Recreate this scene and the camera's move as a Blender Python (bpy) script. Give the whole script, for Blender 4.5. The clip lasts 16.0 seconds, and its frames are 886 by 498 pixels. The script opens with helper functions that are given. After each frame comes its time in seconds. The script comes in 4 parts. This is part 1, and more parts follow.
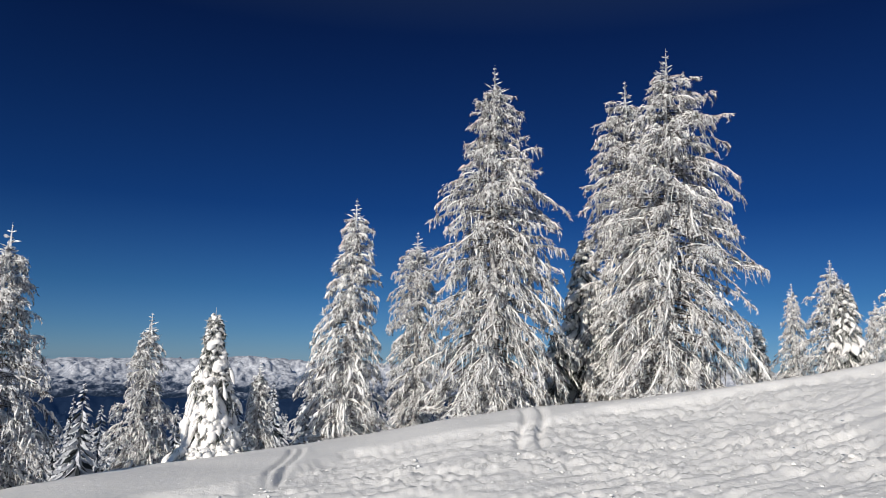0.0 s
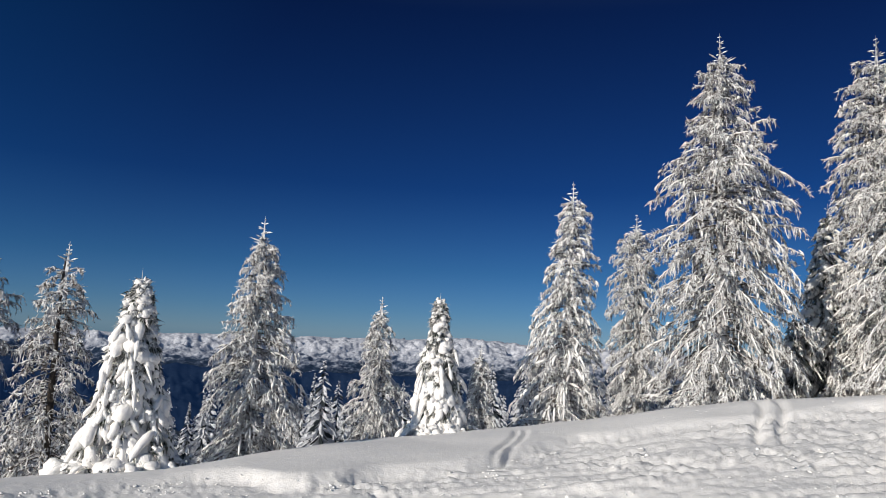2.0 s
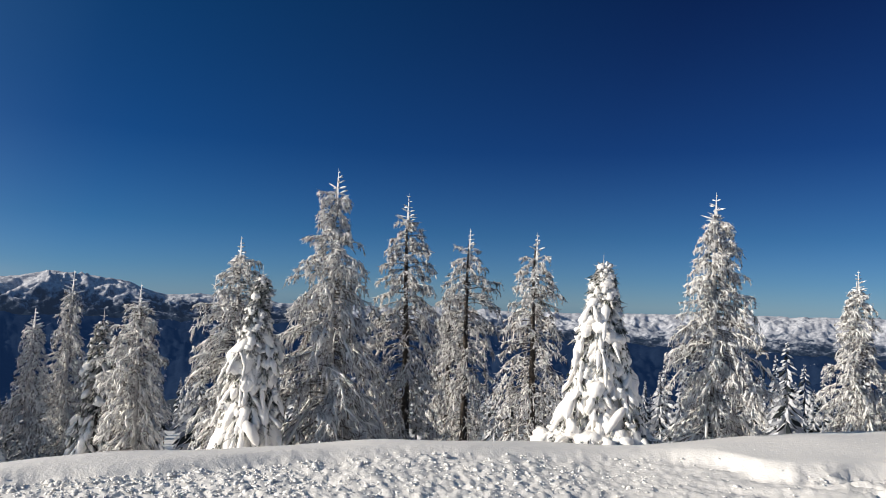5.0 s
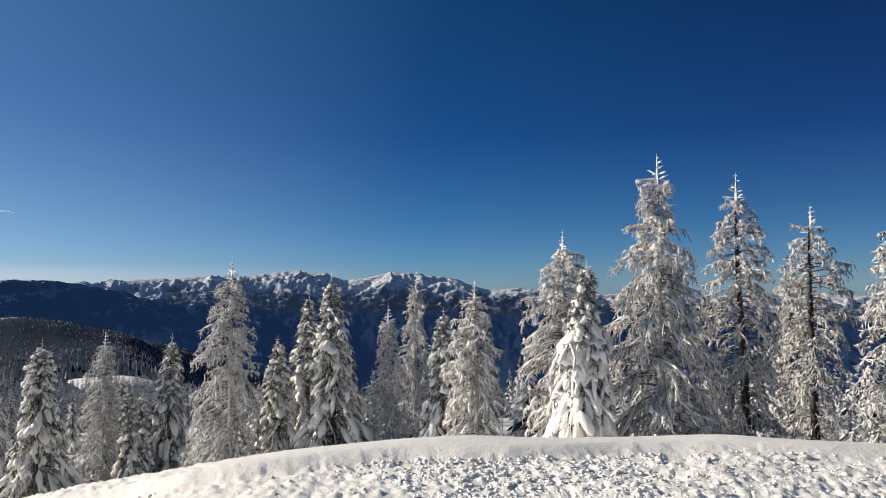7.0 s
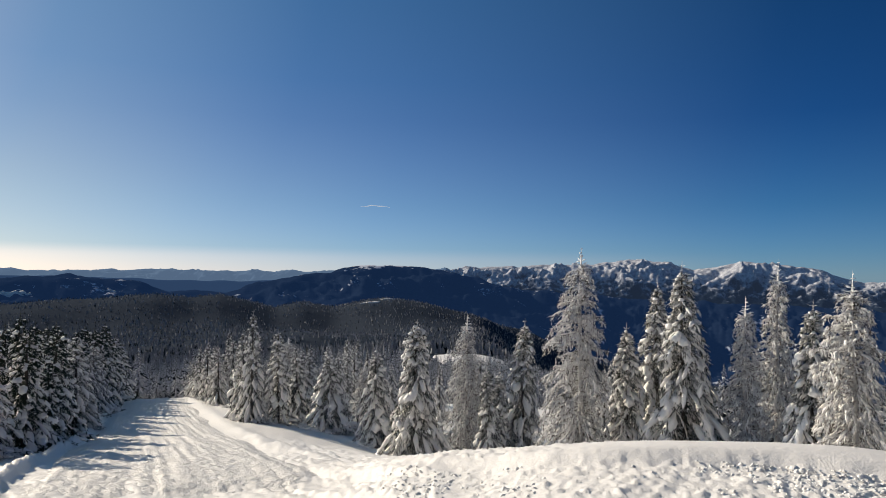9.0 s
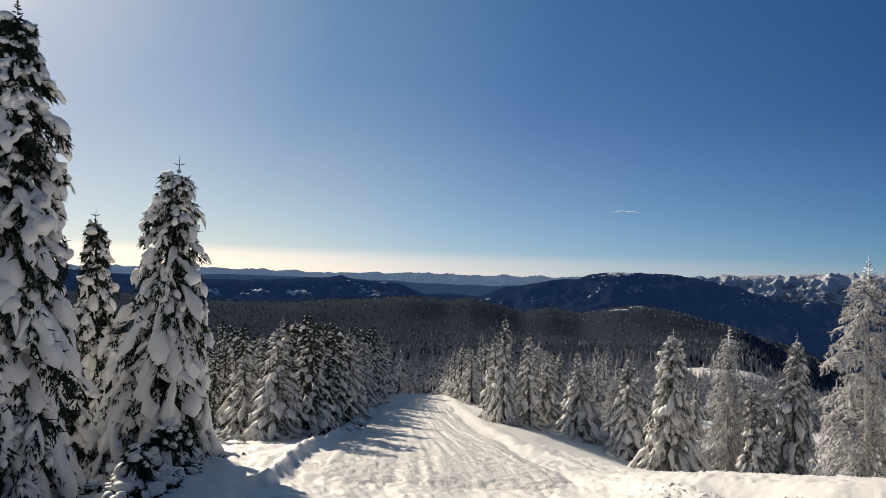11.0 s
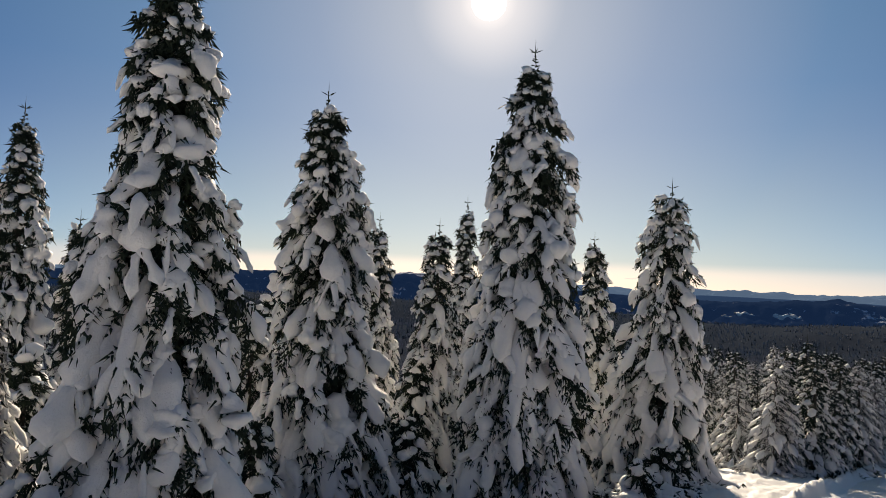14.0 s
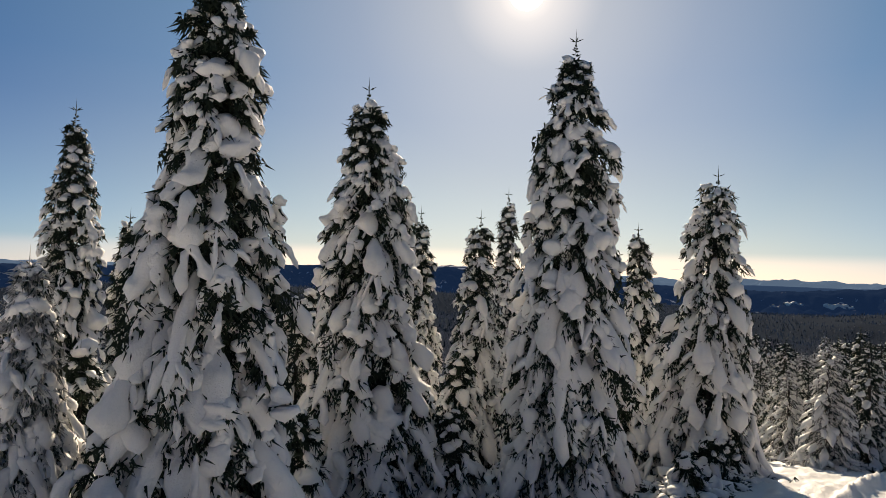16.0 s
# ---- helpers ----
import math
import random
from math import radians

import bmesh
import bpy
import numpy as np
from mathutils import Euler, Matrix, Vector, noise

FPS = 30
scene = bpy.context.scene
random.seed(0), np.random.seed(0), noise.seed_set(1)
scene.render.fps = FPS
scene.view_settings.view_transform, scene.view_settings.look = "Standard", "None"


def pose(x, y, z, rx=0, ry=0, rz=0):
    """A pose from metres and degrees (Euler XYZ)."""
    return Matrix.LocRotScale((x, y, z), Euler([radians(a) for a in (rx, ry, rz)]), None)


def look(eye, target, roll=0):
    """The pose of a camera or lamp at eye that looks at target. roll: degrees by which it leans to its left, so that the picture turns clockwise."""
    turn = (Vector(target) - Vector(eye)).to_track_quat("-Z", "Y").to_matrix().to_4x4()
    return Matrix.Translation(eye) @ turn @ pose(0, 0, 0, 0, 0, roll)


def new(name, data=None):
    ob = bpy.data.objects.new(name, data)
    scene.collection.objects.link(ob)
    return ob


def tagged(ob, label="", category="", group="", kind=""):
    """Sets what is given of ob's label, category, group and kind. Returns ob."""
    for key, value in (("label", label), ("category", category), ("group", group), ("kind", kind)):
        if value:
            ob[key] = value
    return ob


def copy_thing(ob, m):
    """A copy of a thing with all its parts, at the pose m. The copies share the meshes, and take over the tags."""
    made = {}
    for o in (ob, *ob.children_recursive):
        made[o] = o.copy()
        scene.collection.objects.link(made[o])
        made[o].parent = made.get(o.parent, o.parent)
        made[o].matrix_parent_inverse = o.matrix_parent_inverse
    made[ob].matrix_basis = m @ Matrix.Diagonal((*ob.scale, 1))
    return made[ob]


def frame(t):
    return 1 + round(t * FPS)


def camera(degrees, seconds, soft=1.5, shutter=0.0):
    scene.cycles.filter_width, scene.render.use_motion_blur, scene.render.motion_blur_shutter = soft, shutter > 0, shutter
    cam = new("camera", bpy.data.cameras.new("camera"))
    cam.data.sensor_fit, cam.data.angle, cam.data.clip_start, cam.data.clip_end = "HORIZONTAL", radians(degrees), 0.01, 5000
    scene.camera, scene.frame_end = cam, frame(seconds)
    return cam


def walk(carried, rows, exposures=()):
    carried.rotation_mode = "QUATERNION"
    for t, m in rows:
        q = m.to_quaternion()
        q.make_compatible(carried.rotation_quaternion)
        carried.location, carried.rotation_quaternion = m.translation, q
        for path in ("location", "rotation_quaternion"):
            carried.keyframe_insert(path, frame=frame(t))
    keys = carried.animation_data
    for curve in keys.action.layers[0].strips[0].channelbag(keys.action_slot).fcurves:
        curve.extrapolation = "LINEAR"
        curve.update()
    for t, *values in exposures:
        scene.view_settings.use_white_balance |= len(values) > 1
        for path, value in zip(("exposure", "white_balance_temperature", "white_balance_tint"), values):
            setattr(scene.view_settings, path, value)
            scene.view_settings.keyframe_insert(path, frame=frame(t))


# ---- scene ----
cam = camera(61.9, 16.0, soft=0.65)
ARM, EYE = 0.45, 1.6   # the camera is held out before a body that turns on the spot
ROWS = [
    (0.0, -0.09, 8.76, -1.57),
    (0.5, 4.08, 8.09, -1.95),
    (1.0, 9.18, 7.62, -2.32),
    (1.5, 13.63, 7.21, -2.52),
    (2.0, 16.39, 6.92, -2.80),
    (2.5, 20.89, 6.35, -2.48),
    (3.0, 24.93, 5.88, -2.76),
    (3.5, 31.01, 5.71, -2.70),
    (4.0, 37.56, 5.38, -2.81),
    (4.2, 39.85, 5.18, -2.91),
    (6.3, 63.96, 3.12, 0.10),
    (6.5, 65.68, 3.23, 0.07),
    (7.0, 73.64, 2.88, 0.12),
    (7.5, 80.51, 2.15, 0.08),
    (8.0, 85.39, 2.40, 0.05),
    (8.5, 92.28, 1.99, -0.54),
    (9.0, 99.70, 1.84, -0.77),
    (9.2, 101.60, 1.78, -0.63),
    (11.3, 121.93, 1.95, -1.85),
    (11.5, 124.26, 1.96, -1.88),
    (12.0, 132.22, 1.57, -1.99),
    (12.5, 138.39, 1.43, -1.88),
    (13.0, 144.66, 1.65, -1.77),
    (13.5, 150.86, 1.91, -1.80),
    (14.0, 154.76, 2.26, -2.23),
    (14.5, 158.18, 2.22, -1.44),
    (15.0, 158.61, 1.98, -1.79),
    (15.5, 160.05, 1.47, -1.74),
    (16.0, 157.89, 1.60, -1.57),
]


def aim(yaw, pitch, roll):
    a, p = radians(yaw), radians(pitch)
    eye = Vector((-ARM * math.sin(a), ARM * math.cos(a), EYE))
    way = Vector((-math.sin(a) * math.cos(p), math.cos(a) * math.cos(p), math.sin(p)))
    return look(eye, eye + way, -roll)


walk(cam, [(t, aim(yaw, pitch, roll)) for t, yaw, pitch, roll in ROWS],
     [(0.0, -0.12, 6580, 10), (2.5, -0.10, 6700, 10), (4.0, 0.08, 6850, 10), (7.0, 0.43, 7350, 10), (9.2, 0.30, 7500, 10), (12.5, 0.27, 8000, 11), (14.0, 0.22, 8100, 12), (16.0, 0.29, 8450, 12)])

# ---- sky and sun ----
SUN_AZ, SUN_EL = 151.9, 20.8
world = bpy.data.worlds.new("winter_sky")
scene.world = world
world.use_nodes = True
wn, wl = world.node_tree.nodes, world.node_tree.links
wn.clear()
sky = wn.new("ShaderNodeTexSky")
sky.sky_type = "NISHITA"
sky.sun_disc = False
sky.sun_elevation, sky.sun_rotation = radians(SUN_EL), radians(360 - SUN_AZ)
sky.altitude, sky.air_density, sky.dust_density, sky.ozone_density = 1800, 1.0, 0.2, 2.0
wbg = wn.new("ShaderNodeBackground")
wout = wn.new("ShaderNodeOutputWorld")
SUN_WAY = Vector((-math.sin(radians(SUN_AZ)) * math.cos(radians(SUN_EL)), math.cos(radians(SUN_AZ)) * math.cos(radians(SUN_EL)), math.sin(radians(SUN_EL))))


def wramp(fac, stops):
    node = wn.new("ShaderNodeValToRGB")
    e = node.color_ramp.elements
    e[0].position, e[0].color = stops[0][0], (*stops[0][1], 1)
    e[1].position, e[1].color = stops[-1][0], (*stops[-1][1], 1)
    for at, col in stops[1:-1]:
        e.new(at).color = (*col, 1)
    wl.new(fac, node.inputs[0])
    return node.outputs[0]


def wvec(op, a, b):
    node = wn.new("ShaderNodeVectorMath")
    node.operation = op
    for k, val in enumerate((a, b)):
        if isinstance(val, (tuple, Vector)):
            node.inputs[k].default_value = val
        else:
            wl.new(val, node.inputs[k])
    return node


def wmath(op, a, b=0.0):
    node = wn.new("ShaderNodeMath")
    node.operation = op
    for k, val in enumerate((a, b)):
        if isinstance(val, (int, float)):
            node.inputs[k].default_value = val
        else:
            wl.new(val, node.inputs[k])
    return node.outputs[0]


# thin dry winter air: the deep blue in view, a pale rim, and the glare round the sun
way = wn.new("ShaderNodeTexCoord").outputs["Generated"]
wsep = wn.new("ShaderNodeSeparateXYZ")
wl.new(way, wsep.inputs[0])
lift = wsep.outputs[2]
# the two highest stops, here and in toward, brighten unseen sky as fill
filt = wramp(lift, [(0.0, (0.24, 0.42, 0.80)), (0.035, (0.17, 0.36, 0.70)), (0.09, (0.10, 0.28, 0.56)), (0.2, (0.036, 0.155, 0.41)), (0.42, (0.025, 0.085, 0.25)), (0.62, (0.29, 0.29, 0.31)), (0.9, (0.54, 0.51, 0.46))])
angle = wmath("DIVIDE", wmath("ARCCOSINE", wvec("DOT_PRODUCT", way, SUN_WAY).outputs["Value"]), math.pi)
glare = wramp(angle, [(0.0, (1, 1, 1)), (0.011, (0.62, 0.65, 0.68)), (0.03, (0.34, 0.40, 0.46)), (0.07, (0.20, 0.275, 0.37)), (0.13, (0.075, 0.17, 0.285)), (0.22, (0.024, 0.090, 0.185)), (0.40, (0.0, 0.021, 0.056)), (0.60, (0, 0, 0))])
rim = wramp(lift, [(0.0, (0.56, 0.36, 0.23)), (0.018, (0.47, 0.30, 0.19)), (0.030, (0.17, 0.115, 0.05)), (0.12, (0.12, 0.072, 0.0)), (0.25, (0.03, 0.015, 0)), (0.4, (0, 0, 0))])
rim_on = wramp(angle, [(0.0, (1, 1, 1)), (0.14, (0.85, 0.85, 0.85)), (0.20, (0.52, 0.52, 0.52)), (0.27, (0.28, 0.28, 0.28)), (0.42, (0, 0, 0))])
toward = wramp(lift, [(0.0, (0.37, 0.36, 0.40)), (0.09, (0.26, 0.30, 0.36)), (0.2, (0.085, 0.18, 0.32)), (0.42, (0.03, 0.10, 0.26)), (0.62, (0.29, 0.29, 0.31)), (0.9, (0.54, 0.51, 0.46))])
wmix = wn.new("ShaderNodeMix")
wmix.data_type = "RGBA"
wl.new(rim_on, wmix.inputs[0])
wl.new(filt, wmix.inputs[6])
wl.new(toward, wmix.inputs[7])
clear = wvec("MULTIPLY", sky.outputs[0], wmix.outputs[2])
rimmed = wvec("MULTIPLY", rim, rim_on)
disc = wmath("MULTIPLY", wmath("LESS_THAN", angle, 0.0072), 6.0)
wcomb = wn.new("ShaderNodeCombineXYZ")
for k in range(3):
    wl.new(disc, wcomb.inputs[k])
scaled = wvec("SCALE", clear.outputs[0], (0, 0, 0))
scaled.inputs["Scale"].default_value = 0.085
total = wvec("ADD", wvec("ADD", scaled.outputs[0], glare).outputs[0], wvec("ADD", rimmed.outputs[0], wcomb.outputs[0]).outputs[0])
wbg.inputs["Strength"].default_value = 1.0
wl.new(total.outputs[0], wbg.inputs["Color"])
wl.new(wbg.outputs[0], wout.inputs["Surface"])

sun_data = bpy.data.lights.new("sun", "SUN")
sun_data.energy, sun_data.angle, sun_data.color = 4.4, radians(0.55), (1.0, 0.94, 0.86)
sun = new("sun", sun_data)
sa, se = radians(SUN_AZ), radians(SUN_EL)
sun.matrix_world = look((-200 * math.sin(sa) * math.cos(se), 200 * math.cos(sa) * math.cos(se), 200 * math.sin(se)), (0, 0, 0))


# ---- materials ----
def material(name):
    m = bpy.data.materials.new(name)
    m.use_nodes = True
    n, l = m.node_tree.nodes, m.node_tree.links
    return m, n, l, n["Principled BSDF"]


def noise_node(n, l, scale, detail=4, rough=0.55, coord=None):
    t = n.new("ShaderNodeTexNoise")
    t.inputs["Scale"].default_value, t.inputs["Detail"].default_value, t.inputs["Roughness"].default_value = scale, detail, rough
    if coord is not None:
        l.new(coord, t.inputs["Vector"])
    return t


def ramp(n, l, fac, stops):
    r = n.new("ShaderNodeValToRGB")
    r.color_ramp.elements[0].position, r.color_ramp.elements[0].color = stops[0][0], (*stops[0][1], 1)
    r.color_ramp.elements[1].position, r.color_ramp.elements[1].color = stops[-1][0], (*stops[-1][1], 1)
    for pos, col in stops[1:-1]:
        r.color_ramp.elements.new(pos).color = (*col, 1)
    l.new(fac, r.inputs[0])
    return r.outputs[0]


def mixed(n, l, fac, a, b):
    m = n.new("ShaderNodeMix")
    m.data_type = "RGBA"
    for sock, v in ((m.inputs[0], fac), (m.inputs[6], a), (m.inputs[7], b)):
        if isinstance(v, (int, float)):
            sock.default_value = v
        elif isinstance(v, tuple):
            sock.default_value = (*v, 1)
        else:
            l.new(v, sock)
    return m.outputs[2]


def mathn(n, l, op, a, b=None, clamp=False):
    m = n.new("ShaderNodeMath")
    m.operation, m.use_clamp = op, clamp
    for i, v in enumerate((a, b)):
        if v is None:
            continue
        if isinstance(v, (int, float)):
            m.inputs[i].default_value = v
        else:
            l.new(v, m.inputs[i])
    return m.outputs[0]


def bump(n, l, bsdf, height, strength, distance):
    b = n.new("ShaderNodeBump")
    b.inputs["Strength"].default_value, b.inputs["Distance"].default_value = strength, distance
    l.new(height, b.inputs["Height"])
    l.new(b.outputs[0], bsdf.inputs["Normal"])


def snow_material(name, grain=60.0, lumps=6.0, depth=0.02, tone=0.88):
    m, n, l, b = material(name)
    co = n.new("ShaderNodeNewGeometry").outputs["Position"]
    big = noise_node(n, l, lumps, 4, 0.6, co)
    fine = noise_node(n, l, grain, 3, 0.6, co)
    col = ramp(n, l, big.outputs[0], [(0.3, (tone * 0.98, tone * 0.965, tone * 0.95)), (0.7, (tone * 1.04, tone * 1.015, tone * 0.97))])
    l.new(col, b.inputs["Base Color"])
    b.inputs["Roughness"].default_value = 0.62
    b.inputs["Specular IOR Level"].default_value = 0.3
    h = mathn(n, l, "ADD", mathn(n, l, "MULTIPLY", big.outputs[0], 1.0), mathn(n, l, "MULTIPLY", fine.outputs[0], 0.45))
    bump(n, l, b, h, 0.6, depth)
    return m


SNOW_GROUND = snow_material("packed_snow", 40, 9, 0.022, 0.85)
SNOW_SOFT = snow_material("fresh_snow", 55, 10, 0.035, 0.95)
SNOW_PISTE = snow_material("rolled_snow", 26, 7, 0.10, 0.75)
SNOW_FAR = snow_material("piste_snow", 5, 0.6, 0.1)


def frosted(name, bare, snow_from, snow_to, frost=(0.78, 0.77, 0.76), share=0.75, rough=0.8, uneven=0.15):
    """Twigs or needles: bare colour below, rime and snow where they face up, some islands barer than others."""
    m, n, l, b = material(name)
    g = n.new("ShaderNodeNewGeometry")
    sep = n.new("ShaderNodeSeparateXYZ")
    l.new(g.outputs["Normal"], sep.inputs[0])
    nz = noise_node(n, l, 9, 3, 0.6, g.outputs["Position"])
    up = mathn(n, l, "ADD", sep.outputs[2], mathn(n, l, "MULTIPLY", mathn(n, l, "SUBTRACT", nz.outputs[0], 0.5), 1.1))
    mr = n.new("ShaderNodeMapRange")
    mr.inputs[1].default_value, mr.inputs[2].default_value = snow_from, snow_to
    l.new(up, mr.inputs[0])
    keep = mathn(n, l, "LESS_THAN", g.outputs["Random Per Island"], share)
    fac = mathn(n, l, "MULTIPLY", mr.outputs[0], keep, True)
    dark = mixed(n, l, nz.outputs[0], tuple(c * 0.7 for c in bare), tuple(c * 1.35 for c in bare))
    thin = mathn(n, l, "FRACT", mathn(n, l, "MULTIPLY", g.outputs["Random Per Island"], 37.0))
    rime = mixed(n, l, thin, tuple(c * (1 - uneven) for c in frost), frost)
    l.new(mixed(n, l, fac, dark, rime), b.inputs["Base Color"])
    b.inputs["Roughness"].default_value = rough
    b.inputs["Specular IOR Level"].default_value = 0.2
    return m


BARK = frosted("larch_bark", (0.050, 0.042, 0.036), 0.15, 0.6, share=1.1)
LARCH_TWIG = frosted("rimed_larch_twig", (0.085, 0.070, 0.058), -0.65, 0.05, (0.90, 0.895, 0.89), 0.87, uneven=0.34)
LARCH_TWIG_BARE = frosted("thinly_rimed_larch_twig", (0.075, 0.060, 0.050), -0.5, 0.2, (0.90, 0.89, 0.88), 0.84, uneven=0.3)
BARK_RIME = frosted("rimed_bark", (0.06, 0.05, 0.043), -0.7, 0.3, (0.8, 0.8, 0.8), 1.1)
RIME = frosted("rime_crust", (0.25, 0.24, 0.23), -1.2, -0.2, (0.92, 0.92, 0.92), 1.1, uneven=0.2)
LARCH_BRANCH = frosted("larch_branch", (0.05, 0.041, 0.034), 0.3, 0.75, share=1.1)
NEEDLE = frosted("spruce_needles", (0.020, 0.030, 0.018), 0.55, 0.95, share=0.8)
NEEDLE_RIME = frosted("rimed_spruce_needles", (0.024, 0.032, 0.022), 0.05, 0.6, share=0.92)
FAR_TREE = frosted("far_conifer", (0.014, 0.019, 0.022), -0.15, 0.55, (0.66, 0.68, 0.72), 0.88)


def range_material():
    m, n, l, b = material("far_snow_range")
    g = n.new("ShaderNodeNewGeometry")
    sep = n.new("ShaderNodeSeparateXYZ")
    l.new(g.outputs["Position"], sep.inputs[0])
    nrm = n.new("ShaderNodeSeparateXYZ")
    l.new(g.outputs["Normal"], nrm.inputs[0])
    big = noise_node(n, l, 0.014, 9, 0.72, g.outputs["Position"])
    wood = noise_node(n, l, 0.05, 5, 0.7, g.outputs["Position"])
    steep = mathn(n, l, "SUBTRACT", mathn(n, l, "MULTIPLY", mathn(n, l, "ABSOLUTE", nrm.outputs[2]), 1.1), 0.62)
    alt = mathn(n, l, "MULTIPLY", mathn(n, l, "ADD", sep.outputs[2], 80), 0.0085)
    # the high snowfields to the north reach further down than the crags in the west
    north = mathn(n, l, "MULTIPLY", mathn(n, l, "MULTIPLY", mathn(n, l, "SUBTRACT", sep.outputs[1], 1500), 0.0006, True), 0.58)
    f = mathn(n, l, "ADD", mathn(n, l, "ADD", mathn(n, l, "ADD", alt, north), steep), mathn(n, l, "MULTIPLY", mathn(n, l, "SUBTRACT", big.outputs[0], 0.5), 2.6))
    # rock and snow tones, with a blue tint painted in for distance haze
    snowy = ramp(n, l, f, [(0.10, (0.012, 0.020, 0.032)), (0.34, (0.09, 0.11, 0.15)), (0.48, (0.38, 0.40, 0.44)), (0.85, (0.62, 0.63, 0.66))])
    speck = ramp(n, l, wood.outputs[0], [(0.42, (0.35, 0.37, 0.42)), (0.60, (1, 1, 1))])
    mul = n.new("ShaderNodeMix")
    mul.data_type, mul.blend_type = "RGBA", "MULTIPLY"
    mul.inputs[0].default_value = 0.75
    l.new(snowy, mul.inputs[6])
    l.new(speck, mul.inputs[7])
    l.new(mul.outputs[2], b.inputs["Base Color"])
    # faint blue emission paints haze and bluish shade onto the whole range
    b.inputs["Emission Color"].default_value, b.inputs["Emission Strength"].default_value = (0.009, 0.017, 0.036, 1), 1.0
    b.inputs["Roughness"].default_value = 0.9
    b.inputs["Specular IOR Level"].default_value = 0.0
    return m


def ridge_material(name, low, high, patch, scale, haze_glow=None):
    m, n, l, b = material(name)
    g = n.new("ShaderNodeNewGeometry")
    big = noise_node(n, l, scale, 6, 0.65, g.outputs["Position"])
    fine = noise_node(n, l, scale * 14, 4, 0.7, g.outputs["Position"])
    c = mixed(n, l, fine.outputs[0], low, high)
    place = n.new("ShaderNodeSeparateXYZ")
    l.new(g.outputs["Position"], place.inputs[0])
    crest = mathn(n, l, "MULTIPLY", mathn(n, l, "SUBTRACT", place.outputs[2], 2), 0.006, True)
    spot = noise_node(n, l, scale * 5, 5, 0.7, g.outputs["Position"])
    f = ramp(n, l, mathn(n, l, "ADD", mathn(n, l, "ADD", mathn(n, l, "MULTIPLY", big.outputs[0], 0.5), mathn(n, l, "MULTIPLY", spot.outputs[0], 0.5)), crest), [(patch, (0, 0, 0)), (patch + 0.03, (1, 1, 1))])
    l.new(mixed(n, l, f, c, (0.55, 0.57, 0.62)), b.inputs["Base Color"])
    b.inputs["Roughness"].default_value = 0.95
    b.inputs["Specular IOR Level"].default_value = 0.0
    if haze_glow:  # distance haze, painted in as a faint blue glow of the surface
        b.inputs["Emission Color"].default_value, b.inputs["Emission Strength"].default_value = (*haze_glow, 1), 1.0
    return m


RANGE = range_material()
# the ridge's blue tint and glow are painted haze
RIDGE = ridge_material("haze_tinted_forest_ridge", (0.002, 0.004, 0.008), (0.018, 0.030, 0.052), 0.60, 0.006, (0.004, 0.0140, 0.045))
FOREST = ridge_material("valley_forest", (0.008, 0.012, 0.018), (0.085, 0.104, 0.135), 0.66, 0.03)
# blue tones and a stronger glow paint thicker haze onto the hills further off
HAZE_TINTED_HILLS = ridge_material("haze_tinted_hills", (0.010, 0.018, 0.035), (0.018, 0.03, 0.05), 0.95, 0.004, (0.018, 0.042, 0.100))
PAINTED_HAZE_HILLS = ridge_material("painted_haze_far_hills", (0.03, 0.05, 0.08), (0.05, 0.075, 0.11), 0.9, 0.004, (0.062, 0.108, 0.19))


# ---- mesh helpers ----
def mesh_object(name, verts, faces, mat, parent=None, smooth=True, label=""):
    """One mesh object from arrays: verts (n, 3), faces (m, 3 or 4) or a list of such arrays."""
    if not isinstance(faces, list):
        faces = [faces]
    me = bpy.data.meshes.new(name)
    me.vertices.add(len(verts))
    me.vertices.foreach_set("co", np.asarray(verts, np.float32).ravel())
    idx = np.concatenate([f.ravel() for f in faces]).astype(np.int32)
    size = np.concatenate([np.full(len(f), f.shape[1]) for f in faces])
    me.loops.add(len(idx))
    me.loops.foreach_set("vertex_index", idx)
    me.polygons.add(len(size))
    me.polygons.foreach_set("loop_start", np.concatenate([[0], np.cumsum(size)[:-1]]).astype(np.int32))
    me.polygons.foreach_set("use_smooth", np.full(len(size), smooth))
    me.update(calc_edges=True)
    me.materials.append(mat)
    ob = new(name, me)
    if parent is not None:
        ob.parent = parent
    if label:
        tagged(ob, label)
    return ob


def unit(v):
    return v / np.maximum(np.linalg.norm(v, axis=-1, keepdims=True), 1e-9)


def spindles(a, b, r, belly=0.4):
    """Thin double cones from a to b, three-sided: five verts and six triangles each."""
    d = unit(b - a)
    ref = np.where(np.abs(d[:, 2:3]) > 0.9, np.array([[1.0, 0, 0]]), np.array([[0, 0, 1.0]]))
    u = unit(np.cross(d, ref))
    w = np.cross(d, u)
    mid = a + (b - a) * belly
    ring = [mid + r[:, None] * (u * math.cos(k * 2.0944 + 0.5) + w * math.sin(k * 2.0944 + 0.5)) for k in range(3)]
    v = np.stack([a, *ring, b], 1).reshape(-1, 3)
    f = np.array([[0, 2, 1], [0, 3, 2], [0, 1, 3], [4, 1, 2], [4, 2, 3], [4, 3, 1]])
    return v, (np.arange(len(a))[:, None, None] * 5 + f[None]).reshape(-1, 3)


